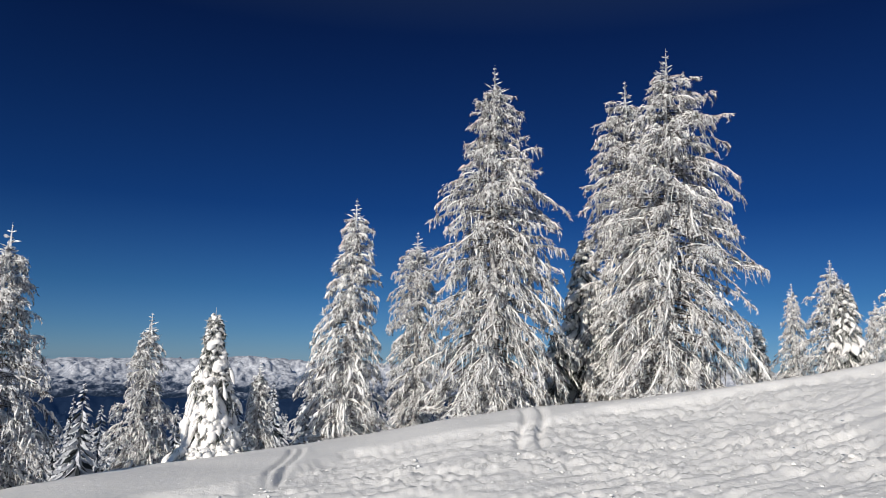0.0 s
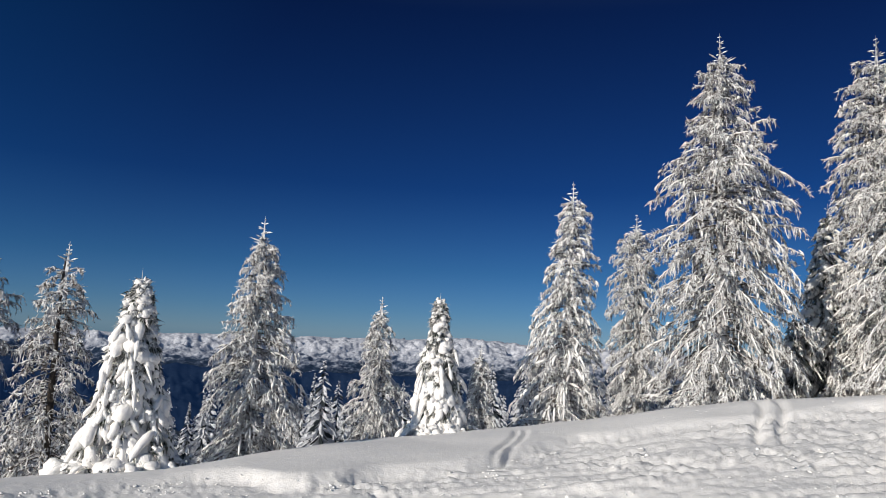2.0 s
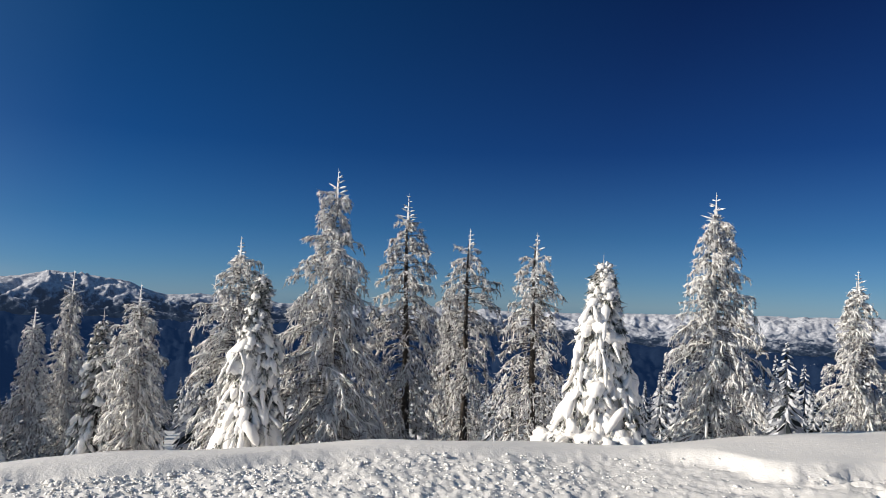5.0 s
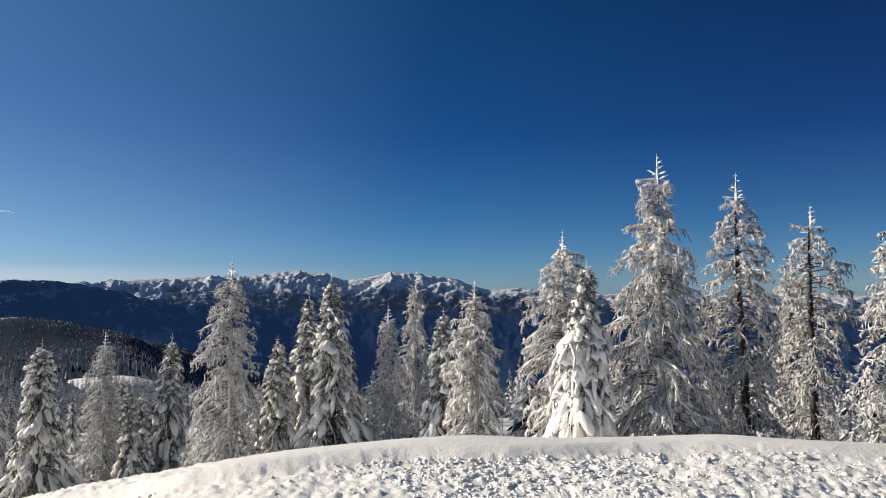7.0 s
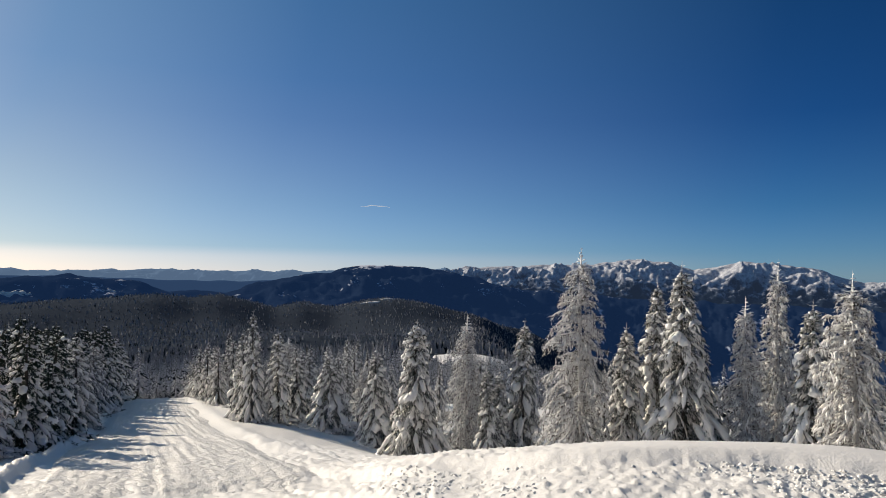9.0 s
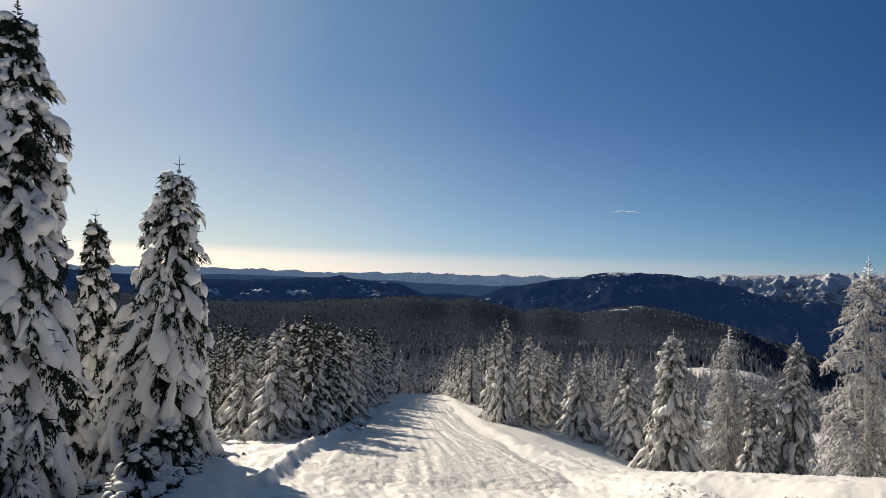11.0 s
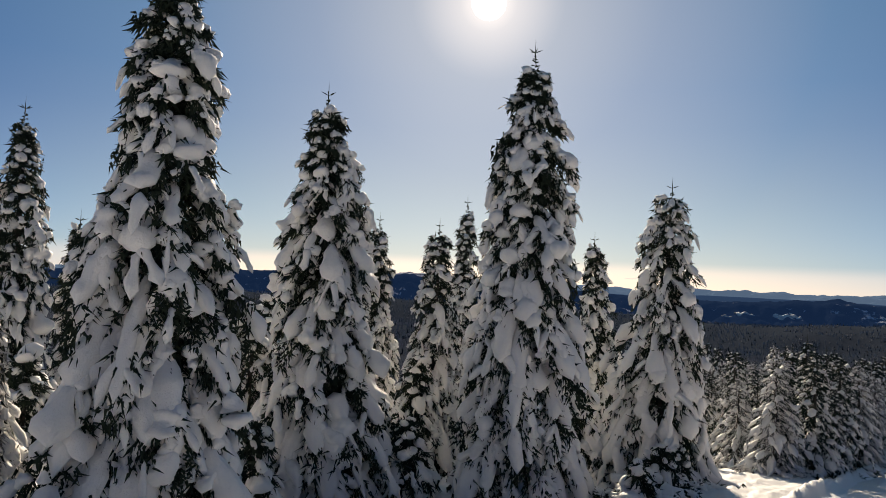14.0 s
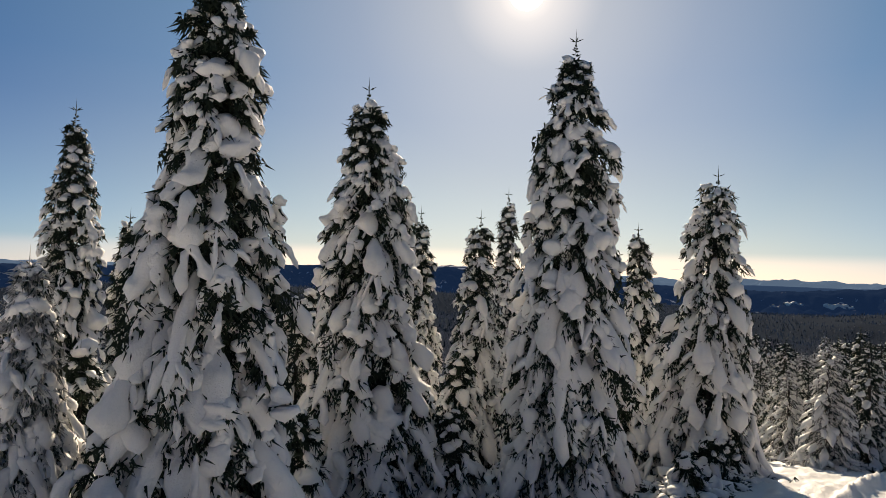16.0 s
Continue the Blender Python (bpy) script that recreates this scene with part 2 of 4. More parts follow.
def spikes(a, b, r):
    """Thin pointed cones from a to b, three-sided and open below: four verts and three triangles each."""
    d = unit(b - a)
    ref = np.where(np.abs(d[:, 2:3]) > 0.9, np.array([[1.0, 0, 0]]), np.array([[0, 0, 1.0]]))
    u = unit(np.cross(d, ref))
    w = np.cross(d, u)
    ring = [a + r[:, None] * (u * math.cos(k * 2.0944 + 0.5) + w * math.sin(k * 2.0944 + 0.5)) for k in range(3)]
    v = np.stack([*ring, b], 1).reshape(-1, 3)
    f = np.array([[0, 1, 3], [1, 2, 3], [2, 0, 3]])
    return v, (np.arange(len(a))[:, None, None] * 4 + f[None]).reshape(-1, 3)


def tubes(p, rx, rz=None, sides=5, rough=0.0, rng=None):
    """Tubes along polylines p (n, k, 3) with half-widths rx and half-heights rz (n, k)."""
    n, k, _ = p.shape
    rz = rx if rz is None else rz
    t = unit(np.gradient(p, axis=1))
    ref = np.where(np.abs(t[..., 2:3]) > 0.96, np.array([1.0, 0, 0]), np.array([0, 0, 1.0]))
    u = unit(np.cross(t, ref))
    w = np.cross(u, t)
    ang = np.arange(sides) * 2 * np.pi / sides
    c, s = np.cos(ang), np.sin(ang)
    wob = 1.0
    if rough and rng is not None:
        wob = 1 + rough * rng.uniform(-1, 1, (n, k, sides))
    rad = np.ones((n, k, sides)) * wob
    v = p[:, :, None] + (rad * c)[..., None] * (u * rx[..., None])[:, :, None] + (rad * s)[..., None] * (w * rz[..., None])[:, :, None]
    i, j = np.meshgrid(np.arange(k - 1), np.arange(sides), indexing="ij")
    q = np.stack([i * sides + j, i * sides + (j + 1) % sides, (i + 1) * sides + (j + 1) % sides, (i + 1) * sides + j], -1).reshape(-1, 4)
    f = (np.arange(n)[:, None, None] * k * sides + q[None]).reshape(-1, 4)
    return v.reshape(-1, 3), f


def joined(parts):
    vs, fs, o = [], [], 0
    for v, f in parts:
        vs.append(v)
        fs.append(f + o)
        o += len(v)
    return np.concatenate(vs), fs


def lattice(ix, iy, seed):
    h = (ix.astype(np.int64) * 374761393 + iy.astype(np.int64) * 668265263 + seed * 974634511) & 0xFFFFFFFF
    h = ((h ^ (h >> 13)) * 1274126177) & 0xFFFFFFFF
    return ((h ^ (h >> 16)) & 0xFFFF) / 65535.0


def value_noise(x, y, seed=0):
    ix, iy = np.floor(x), np.floor(y)
    fx, fy = x - ix, y - iy
    fx, fy = fx * fx * (3 - 2 * fx), fy * fy * (3 - 2 * fy)
    ix, iy = ix.astype(np.int64), iy.astype(np.int64)
    a, b = lattice(ix, iy, seed), lattice(ix + 1, iy, seed)
    c, d = lattice(ix, iy + 1, seed), lattice(ix + 1, iy + 1, seed)
    return (a + (b - a) * fx) * (1 - fy) + (c + (d - c) * fx) * fy


def fractal(x, y, octaves=4, seed=0, gain=0.5):
    s, amp, tot = 0, 1.0, 0
    for o in range(octaves):
        s = s + amp * value_noise(x * 2 ** o, y * 2 ** o, seed + o * 17)
        tot += amp
        amp *= gain
    return s / tot


def step(x, a, b):
    t = np.clip((x - a) / (b - a), 0, 1)
    return t * t * (3 - 2 * t)


# ---- terrain ----
# bearing to the left of north, distance and height of the knoll's brow, fall behind it
BROW = [
    (-60, 20, 3.0, 0.02), (-31, 18, 2.15, 0.06), (-26, 17.5, 1.72, 0.07), (-20, 17, 1.35, 0.08), (-13, 16.5, 1.02, 0.1), (-5, 16, 0.79, 0.11),
    (5, 15, 0.31, 0.15), (15, 14, -0.02, 0.18), (25, 12.5, -0.10, 0.21), (30, 11.6, -0.16, 0.24), (35, 11, -0.28, 0.26), (42, 10.5, -0.20, 0.29),
    (53, 10, -0.15, 0.31), (65, 9.5, -0.18, 0.31), (76, 9.5, -0.20, 0.31), (85, 9.2, -0.26, 0.30), (92, 9, -0.40, 0.31), (100, 10, -0.92, 0.28),
    (106, 12, -1.7, 0.225), (114, 13, -2.0, 0.165), (123, 13, -2.0, 0.165), (131, 13, -1.8, 0.17), (160, 10, -2.2, 0.2), (200, 10, -1.6, 0.14),
]
BANK = [(-60, -0.3), (-16, -0.3), (-6, -1.6), (7, -1.5), (14, -2.9), (20, -2.2), (25, -2.1), (29, -0.8), (33, 0.25), (53, 0.25), (62, 0.05), (72, -0.2), (85, 0.1), (91, 0.6), (97, 0.8), (200, 0.5)]
FAR_R = (0, 30, 45, 64, 78, 110, 200, 400, 1000, 1900, 2300)
FAR_Z = (0, 0, -1.9, -4.1, -6.6, -13.5, -24, -42, -76, -110, -140)
RANGE_EL = [(-45, -0.2), (10, -0.3), (15, 0.0), (23, -0.4), (34, -0.6), (45, -0.7), (55, -0.8), (62, -0.7), (68, -0.3), (70, -0.4), (73.5, 0.7),
            (77.7, 1.0), (81, 0.4), (84.7, 1.2), (88, 0.7), (93.4, 0.6), (97, 0.35), (102, 0.1), (110, -0.1), (140, -0.25), (205, -0.2)]
RIDGE_EL = [(-45, -3.2), (20, -3.0), (40, -2.8), (55, -2.3), (70, -2.1), (85, -1.8), (94, -1.2), (99, 0.1), (102.6, 0.55), (105.7, 0.6), (109, -0.1),
            (111.5, -0.5), (114, -1.0), (116, -1.7), (120, -1.6), (122, -0.95), (124, -0.75), (126.5, -0.45), (130, -0.75), (134, -0.95), (141, -0.8), (150, -0.3), (157, 0.3), (168, 0.1), (182, -0.4), (205, -0.5)]


def around(az, table, k):
    return np.interp(az, [r[0] for r in table], [r[k] for r in table], period=360)


def smooth_around(az, table, k, w):
    return (around(az - w, table, k) + 2 * around(az, table, k) + around(az + w, table, k)) / 4


def height(az, r):
    """The ground's height at bearing az (degrees) and distance r (metres), without fine relief."""
    dc, zc, fall = (smooth_around(az, BROW, k, 2.5) for k in (1, 2, 3))
    s = r / dc
    near = zc * np.where(zc < -1, s, s * (0.45 + 0.55 * s))
    x = np.clip(np.minimum(r, 30) - dc, 0, None)
    z = np.where(r < dc, near, zc - fall * (x - 1.2 * (1 - np.exp(-x / 1.2))))
    far = np.interp(r, FAR_R, FAR_Z)
    pull = np.exp(-np.clip(r - 30, 0, None) / 60)
    z = np.where(r > 30, -4.8 + (z + 4.8) * pull + far, z)
    return z


def ground_z(x, y):
    return float(height(np.array([math.degrees(math.atan2(-x, y))]), np.array([math.hypot(x, y)]))[0])


def polar_sheet(az, r, z):
    a = np.radians(az)[:, None]
    x, y = -np.sin(a) * r[None], np.cos(a) * r[None]
    v = np.stack([x, y, z], -1).reshape(-1, 3)
    n, m = len(az), len(r)
    i, j = np.meshgrid(np.arange(n - 1), np.arange(m - 1), indexing="ij")
    f = np.stack([i * m + j, i * m + j + 1, (i + 1) * m + j + 1, (i + 1) * m + j], -1).reshape(-1, 4)
    return v, f


def road_side(az, r):
    """Metres to the left of the groomed piste's middle, which runs down along bearing 121."""
    off = np.radians(az - 121.0)
    return r * np.sin(off), r * np.cos(off)


az = np.concatenate([np.arange(-42, 112, 0.2), np.arange(112, 136, 0.24), np.arange(136, 200, 0.5), np.arange(200, 317.5, 3.0), [318]])
r = np.concatenate([[0.02], np.linspace(0.6, 4.8, 10), 5.0 * 1.0078 ** np.arange(0, 170), np.geomspace(19.2, 90, 60)])
A, R = np.meshgrid(az, r, indexing="ij")
A = np.where(A > 250, A - 360, A)
X, Y = -np.sin(np.radians(A)) * R, np.cos(np.radians(A)) * R
Z = height(A, R)
side, along = road_side(A, R)
dc = smooth_around(A, BROW, 1, 2.5)
knoll = step(A, -44, -40) * (1 - step(A, 96, 104))
edge = dc + smooth_around(A, BANK, 1, 1.2) + (0.3 + 0.5 * (1 - step(A, 28, 36))) * (fractal(A / 6, A * 0, 4, 5, 0.5) - 0.5)   # where the churned snow ends in a low bank
churn = (1 - step(R, edge - 0.28, edge + 0.28)) * step(R, 4.1, 5.2) * knoll
bank = step(R, edge - 0.28, edge + 0.28) * knoll * (1 - step(R, dc + 1, dc + 5))
crumb = np.clip(fractal(X * 9.5, Y * 9.5, 2, 11) - 0.53, 0, 0.14) * 0.20 + np.clip(fractal(X * 20, Y * 20, 2, 12) - 0.5, -0.06, 0.15) * 0.13 + np.clip(fractal(X * 1.3, Y * 1.3, 2, 13) - 0.5, -0.2, 0.2) * 0.07
score = (X * 0.94 + Y * 0.34, Y * 0.94 - X * 0.34)
patchy = step(fractal(X * 0.55, Y * 0.8, 3, 19), 0.44, 0.60)
coarse = 0.16 * (fractal(X * 0.45, Y * 0.9, 2, 3) - 0.5) + 0.11 * (fractal(score[0] * 0.35, score[1] * 4.5, 3, 10, 0.65) - 0.5) + 0.07 * (fractal(score[0] * 0.5 + score[1] * 0.2, score[1] * 11, 2, 16) - 0.5) \
    + (0.35 + 0.65 * patchy) * (0.17 * (fractal(X * 4, Y * 9, 4, 15, 0.72) - 0.5) + 0.12 * (0.5 - np.abs(2 * fractal(X * 9, Y * 14, 2, 14) - 1))) + 0.07
lumps = coarse + (0.85 * crumb - coarse) * step(A, 22, 42)
ruts = np.clip(np.abs(fractal(X * 0.5, Y * 0.5 + X * 0.15, 2, 21) - 0.5) * 6, 0, 1) * 0.07
Z = Z + churn * (0.85 * lumps + 0.35 * ruts - 0.24 + 0.09 * step(A, 28, 36)) + bank * 0.10 * (fractal(X * 0.6, Y * 0.6, 2, 31) - 0.5) - 0.14 * knoll * step(R, 0.5, 4.5) * (1 - step(R, dc + 1, dc + 5))
soft = step(R, dc - 1, dc + 1) * knoll + (1 - knoll)
Z = Z + soft * 0.16 * (fractal(X * 0.22, Y * 0.22, 3, 41) - 0.5) * step(R, 6, 14)
piste = step(side, -3.5, -2.9) * (1 - step(side, 1.7, 2.3)) * step(along, 3, 9)
berm = np.exp(-((side - 2.2) / 0.12) ** 2) * step(along, 9, 14) * 0.2 + np.exp(-((side + 3.75 - 0.012 * along) / 0.45) ** 2) * step(along, 14, 22) * 0.12
Z = Z + berm * (0.6 + 0.8 * fractal(X * 1.1, Y * 1.1, 2, 51)) - 0.05 * piste * step(along, 12, 16)
open_snow = (1 - knoll) * (1 - piste) * step(A, 98, 104)
Z = Z + open_snow * step(R, 4, 9) * 0.10 * (fractal(X * 1.5, Y * 1.5, 3, 67) - 0.5) + step(A, 85, 95) * np.maximum(step(R, edge, edge + 0.4), step(A, 97, 103)) * step(R, 4.2, 5.2) * (1 - step(R, 24, 32)) * (0.13 * (np.clip(fractal(X * 11, Y * 11, 3, 68, 0.65), 0.40, 0.8) - 0.5) + 0.07 * np.abs(fractal(X * 8, Y * 8, 2, 70, 0.65) - 0.5) + 0.13 * (fractal((side + 0.02 * np.clip(17 - along, 0, 17) ** 2) * 3.5, along * 0.3, 3, 69, 0.6) - 0.5))


def groove(Z, x0, y0, x1, y1, gap=0.26, wide=0.06, deep=0.13):
    """Two ski grooves side by side from one place to another."""
    dx, dy = x1 - x0, y1 - y0
    ln = math.hypot(dx, dy)
    along = ((X - x0) * dx + (Y - y0) * dy) / ln
    off = ((X - x0) * dy - (Y - y0) * dx) / ln + 0.06 * np.sin(along * 1.7)
    on = step(along, -0.2, 0.2) * (1 - step(along, ln - 0.3, ln + 0.2))
    return Z - on * deep * (np.exp(-((off - gap / 2) / wide) ** 2) + np.exp(-((off + gap / 2) / wide) ** 2) - 0.45 * np.exp(-(off / 0.36) ** 2) * (0.5 + fractal(X * 7, Y * 7, 2, 77)))


Z = groove(Z, -2.55, 14.4, -2.30, 11.4, 0.18, 0.045, 0.05)
Z = groove(Z, 1.95, 16.2, 1.55, 12.6, 0.34, 0.07, 0.10)
Z = groove(Z, 3.6, 15.2, -1.5, 11.6, 0.22, 0.05, 0.05)
Z = groove(Z, 6.5, 15.0, 0.5, 10.8, 0.22, 0.05, 0.05)
Z = groove(Z, 7.5, 13.5, 1.5, 9.4, 0.24, 0.05, 0.05)
v, f = polar_sheet(az, r, Z)
near_az, near_r, near_z = az, r, Z
ground = tagged(mesh_object("ground", v, f, SNOW_GROUND), "sunlit white snow, churned and tracked on a knoll", "ground", kind="structure")

# the groomed piste: a rolled strip with tracks along it
sd, al = np.linspace(-3.35, 2.1, 90), 11.5 * 1.0062 ** np.arange(0, 318)
S, L = np.meshgrid(sd, al, indexing="ij")
turn = radians(121.0)
S = S * (1 + 0.05 * np.sin(L * 0.31) + 0.04 * np.sin(L * 0.83 + 1)) + 0.25 * np.sin(L * 0.07 - 1)
PX, PY = -math.sin(turn) * L - math.cos(turn) * S, math.cos(turn) * L - math.sin(turn) * S
PZ = height(np.degrees(np.arctan2(-PX, PY)), np.hypot(PX, PY))
wander = S + 0.25 * np.sin(L * 0.11)
rolled = 0.085 * (fractal(wander * 7, L * 0.12, 3, 61, 0.7) - 0.5) + 0.05 * (fractal(wander * 2.2, L * 0.25, 2, 62) - 0.5) + 0.08 * (fractal(PX * 6, PY * 6, 3, 63, 0.7) - 0.5)
rim = step(np.abs(np.linspace(-1, 1, 90))[:, None] + 0.10 * (fractal(L * 0.7, S, 3, 64) - 0.5), 0.68, 1.0)
PZ = PZ + 0.03 + rolled * (1 - rim) - 0.10 * rim - 0.12 * (1 - step(L, 11.5, 13.5))
n, m = S.shape
i, j = np.meshgrid(np.arange(n - 1), np.arange(m - 1), indexing="ij")
f = np.stack([i * m + j, (i + 1) * m + j, (i + 1) * m + j + 1, i * m + j + 1], -1).reshape(-1, 4)
tagged(mesh_object("piste", np.stack([PX, PY, PZ], -1).reshape(-1, 3), f, SNOW_PISTE), "groomed white piste with tracks running downhill", "piste", kind="structure")

az = np.concatenate([np.arange(-44, 204, 0.5), np.arange(204, 316.1, 4)])
r = np.geomspace(90, 2300, 70)
A, R = np.meshgrid(az, r, indexing="ij")
X, Y = -np.sin(np.radians(A)) * R, np.cos(np.radians(A)) * R


HILL_EL = [(90, -4.6), (95, -3.7), (98, -2.6), (101, -1.75), (103.7, -1.35), (105.5, -1.5), (108, -2.1), (110.6, -1.85), (112.5, -2.3), (115, -1.7), (116.5, -1.45), (118.5, -1.8), (121, -1.65),
           (125, -2.1), (130, -2.3), (135, -2.1), (142, -1.5), (150, -1.7), (160, -1.2), (175, -1.4), (200, -2.0)]


def valley_relief(X, Y, R):
    rise = step(R, 110, 700)
    az = np.degrees(np.arctan2(-X, Y)) % 360
    deep = np.where(az > 220, 1.0, 1 - step(az, 84, 97)) * step(R, 130, 800)
    hills = -190 * deep * (1 - step(R, 2350, 2600))
    crest = np.exp(-((R - 1500) / 380) ** 2) * step(az, 90, 96) * (1 - step(az, 185, 200))
    up = EYE - 11 + 1500 * np.tan(np.radians(np.interp(az, [h[0] for h in HILL_EL], [h[1] for h in HILL_EL]))) + 103
    shelf = 3.5 * np.exp(-((az - 97.5) / 9) ** 2 - ((R - 290) / 80) ** 2)
    rough = 84 * (fractal(X / 360, Y / 360, 4, 71, 0.45) - 0.5)
    return hills + crest * up + shelf + rise * rough * (1 - 0.6 * crest) - step(R, 1900, 2200) * step(az, 90, 96) * 25


def far_z(A, R, X, Y):
    """The ground's height beyond the knoll: valley, wooded hills and the dark ridges."""
    base = height(A, R) + valley_relief(X, Y, R)
    top = 2900 * np.tan(np.radians(around(A, RIDGE_EL, 1) + 0.22 * (fractal(A * 0.9, A * 0, 4, 93, 0.6) - 0.5))) + EYE
    spur = np.abs(fractal(X / 190, Y / 190, 5, 91, 0.66) - 0.5) * 2
    base = base - 190 * np.where((A % 360) > 220, 1.0, 1 - step(A % 360, 84, 97)) * step(R, 2350, 2600)
    hump = np.exp(-((R - 2900) / (330 + 200 * fractal(A / 4, A * 0, 2, 95))) ** 2) * step(R, 2000, 2400)
    return base + (top - base) * hump * (1 - 0.8 * spur * step(np.abs(R - 2900), 0, 250)) + step(R, 2000, 2400) * 22 * (fractal(X / 70, Y / 70, 4, 97, 0.6) - 0.5)


v, f = polar_sheet(az, r, far_z(A, R, X, Y))
tagged(mesh_object("ground_valley", v, f, FOREST), "dark wooded valley floor with thin snow", "ground", kind="structure")

az = np.concatenate([np.arange(-46, 100, 0.12), np.arange(100, 206, 0.2), [210, 230, 260, 290, 312, 314]])
r = np.linspace(2300, 3600, 56)
A, R = np.meshgrid(az, r, indexing="ij")
X, Y = -np.sin(np.radians(A)) * R, np.cos(np.radians(A)) * R
Z = far_z(A, R, X, Y)
v, f = polar_sheet(az, r, Z)
tagged(mesh_object("backdrop_ridge", v, f, RIDGE), "dark wooded ridges in the distance, tinted with painted blue haze", "mountain", kind="structure")

r = np.concatenate([np.linspace(3600, 4330, 72), np.linspace(4350, 4800, 12)])
A, R = np.meshgrid(az, r, indexing="ij")
X, Y = -np.sin(np.radians(A)) * R, np.cos(np.radians(A)) * R
base = np.full_like(R, -230.0)
top = 4300 * np.tan(np.radians(around(A, RANGE_EL, 1) + 0.30 * (fractal(A * 0.8, A * 0, 4, 105, 0.6) - 0.5))) + EYE
crags = sum(w * (1 - np.abs(2 * fractal(X / q, Y / q, 3, 101 + k, 0.55) - 1)) for k, (q, w) in enumerate(((330, 0.42), (120, 0.28), (48, 0.2), (22, 0.1))))   # sharp ribs
jag = np.clip(1 - crags, 0, 1)
away = np.abs(R - 4300)
Z = base + (top + 6 - base) * np.exp(-(away / 480) ** 2) * (1 - 1.2 * (jag - 0.25) * step(away, 0, 300)) - 20 * (jag - 0.2)
low = 3780 * np.tan(np.radians(-0.62 + 0.5 * (fractal(A / 5, A * 0, 3, 111) - 0.5))) + EYE
band = (az > 99) & (az < 207)
rows = r < 4080
v, f = polar_sheet(az[band], r[rows], (-230 + (low + 230) * np.exp(-((R - 3780) / 150) ** 2))[band][:, rows])
tagged(mesh_object("backdrop_blue_hills", v, f, HAZE_TINTED_HILLS), "hills with thin blue haze painted into their colour", "mountain", kind="structure")
snowy = az < 99.5
hazy = (az > 99.2) & (az < 207)
v, f = polar_sheet(az[hazy], r, Z[hazy])
tagged(mesh_object("backdrop_hills", v, f, PAINTED_HAZE_HILLS), "far hills with pale blue haze painted into their colour", "mountain", kind="structure")
v, f = polar_sheet(az[snowy], r, Z[snowy])
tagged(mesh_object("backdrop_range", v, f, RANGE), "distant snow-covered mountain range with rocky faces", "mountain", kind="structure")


# ---- trees ----
def branch_lines(rng, n, H, crown, k, rise_top, rise_low, droop, low=0.03, high=0.93, jitter=0.25, lop=0.18, power=0.72):
    """Main branches: start on the trunk, reach the crown's outline, sag under the load."""
    u = (np.arange(n) + rng.uniform(0, 1, n)) / n
    h = H * (low + (high - low) * u ** 1.12)
    a = np.arange(n) * 2.39996 + rng.uniform(-0.5, 0.5, n)
    ph = rng.uniform(0, 6.28, 4)
    t = 1 - h / H * 0.985 / (high + 0.02)
    out = crown * 1.18 * t ** power * (1 + lop * np.sin(a + ph[0]) + 0.13 * np.sin(9 * t + 2 * a + ph[1]) + 0.10 * np.sin(19 * t + ph[2]))
    L = out * (1 + jitter * rng.uniform(-1.2, 0.8, n)) + 0.06
    e = rise_low + (rise_top - rise_low) * (h / H) ** 1.5 + rng.uniform(-0.15, 0.15, n)
    s = np.linspace(0, 1, k)[None]
    bend = rng.uniform(-0.25, 0.25, n)[:, None] * s
    dr = droop * (rng.uniform(0.6, 1.4, n) * (0.35 + 0.75 * t))[:, None]
    rad = L[:, None] * s
    aa = a[:, None] + bend
    x = np.cos(aa) * rad
    y = np.sin(aa) * rad
    z = h[:, None] + L[:, None] * (np.tan(e)[:, None] * s - dr * s ** 2)
    z = np.maximum(z, 0.06 + 0.1 * rng.uniform(0, 1, (n, 1)))
    return np.stack([x, y, z], -1), h, L


def leaning(v, H, lean):
    """Leans a tree's points: the higher, the further."""
    v = v.copy()
    w = np.clip(v[..., 2] / H, 0, 1.1)[..., None] ** 1.4
    v[..., :2] += w * lean
    return v


def along_line(p, idx, s):
    k = p.shape[1]
    f = np.clip(s, 0, 0.9999) * (k - 1)
    i = f.astype(int)
    w = (f - i)[:, None]
    a, b = p[idx, i], p[idx, i + 1]
    return a * (1 - w) + b * w, unit(b - a)


def trunk_part(rng, H, lean, r0, mat, parent):
    k = 12
    s = np.linspace(0, 1, k)
    p = np.stack([0.03 * np.sin(5 * s), 0.03 * np.cos(4 * s), s * H * 0.93 - 0.35 * (1 - s)], -1)[None]
    rad = (r0 * (1 - s) ** 0.8 + 0.012)[None]
    v, f = tubes(leaning(p, H, lean), rad, sides=8, rough=0.08, rng=rng)
    return mesh_object("trunk", v, f, mat, parent)


def tree_base(kind, x, y, top, lean, label, group):
    """An Empty at the foot of a tree whose tip stands over x, y at the height top."""
    z0 = ground_z(x - lean[0], y - lean[1])
    tree = new(kind)
    tree.location = (x - lean[0], y - lean[1], z0)
    return tagged(tree, label, "tree", group), top - z0


def crown_reach(outline, drop, a, right):
    """The crown's half-width at a distance below the tip, towards the angle a: the outline gives both sides' half-widths."""
    d, wl, wr = (np.array([row[k] for row in outline]) for k in range(3))
    lw, rw = np.interp(drop, d, wl), np.interp(drop, d, wr)
    return (lw + rw) / 2 + (rw - lw) / 2 * np.cos(a - right)


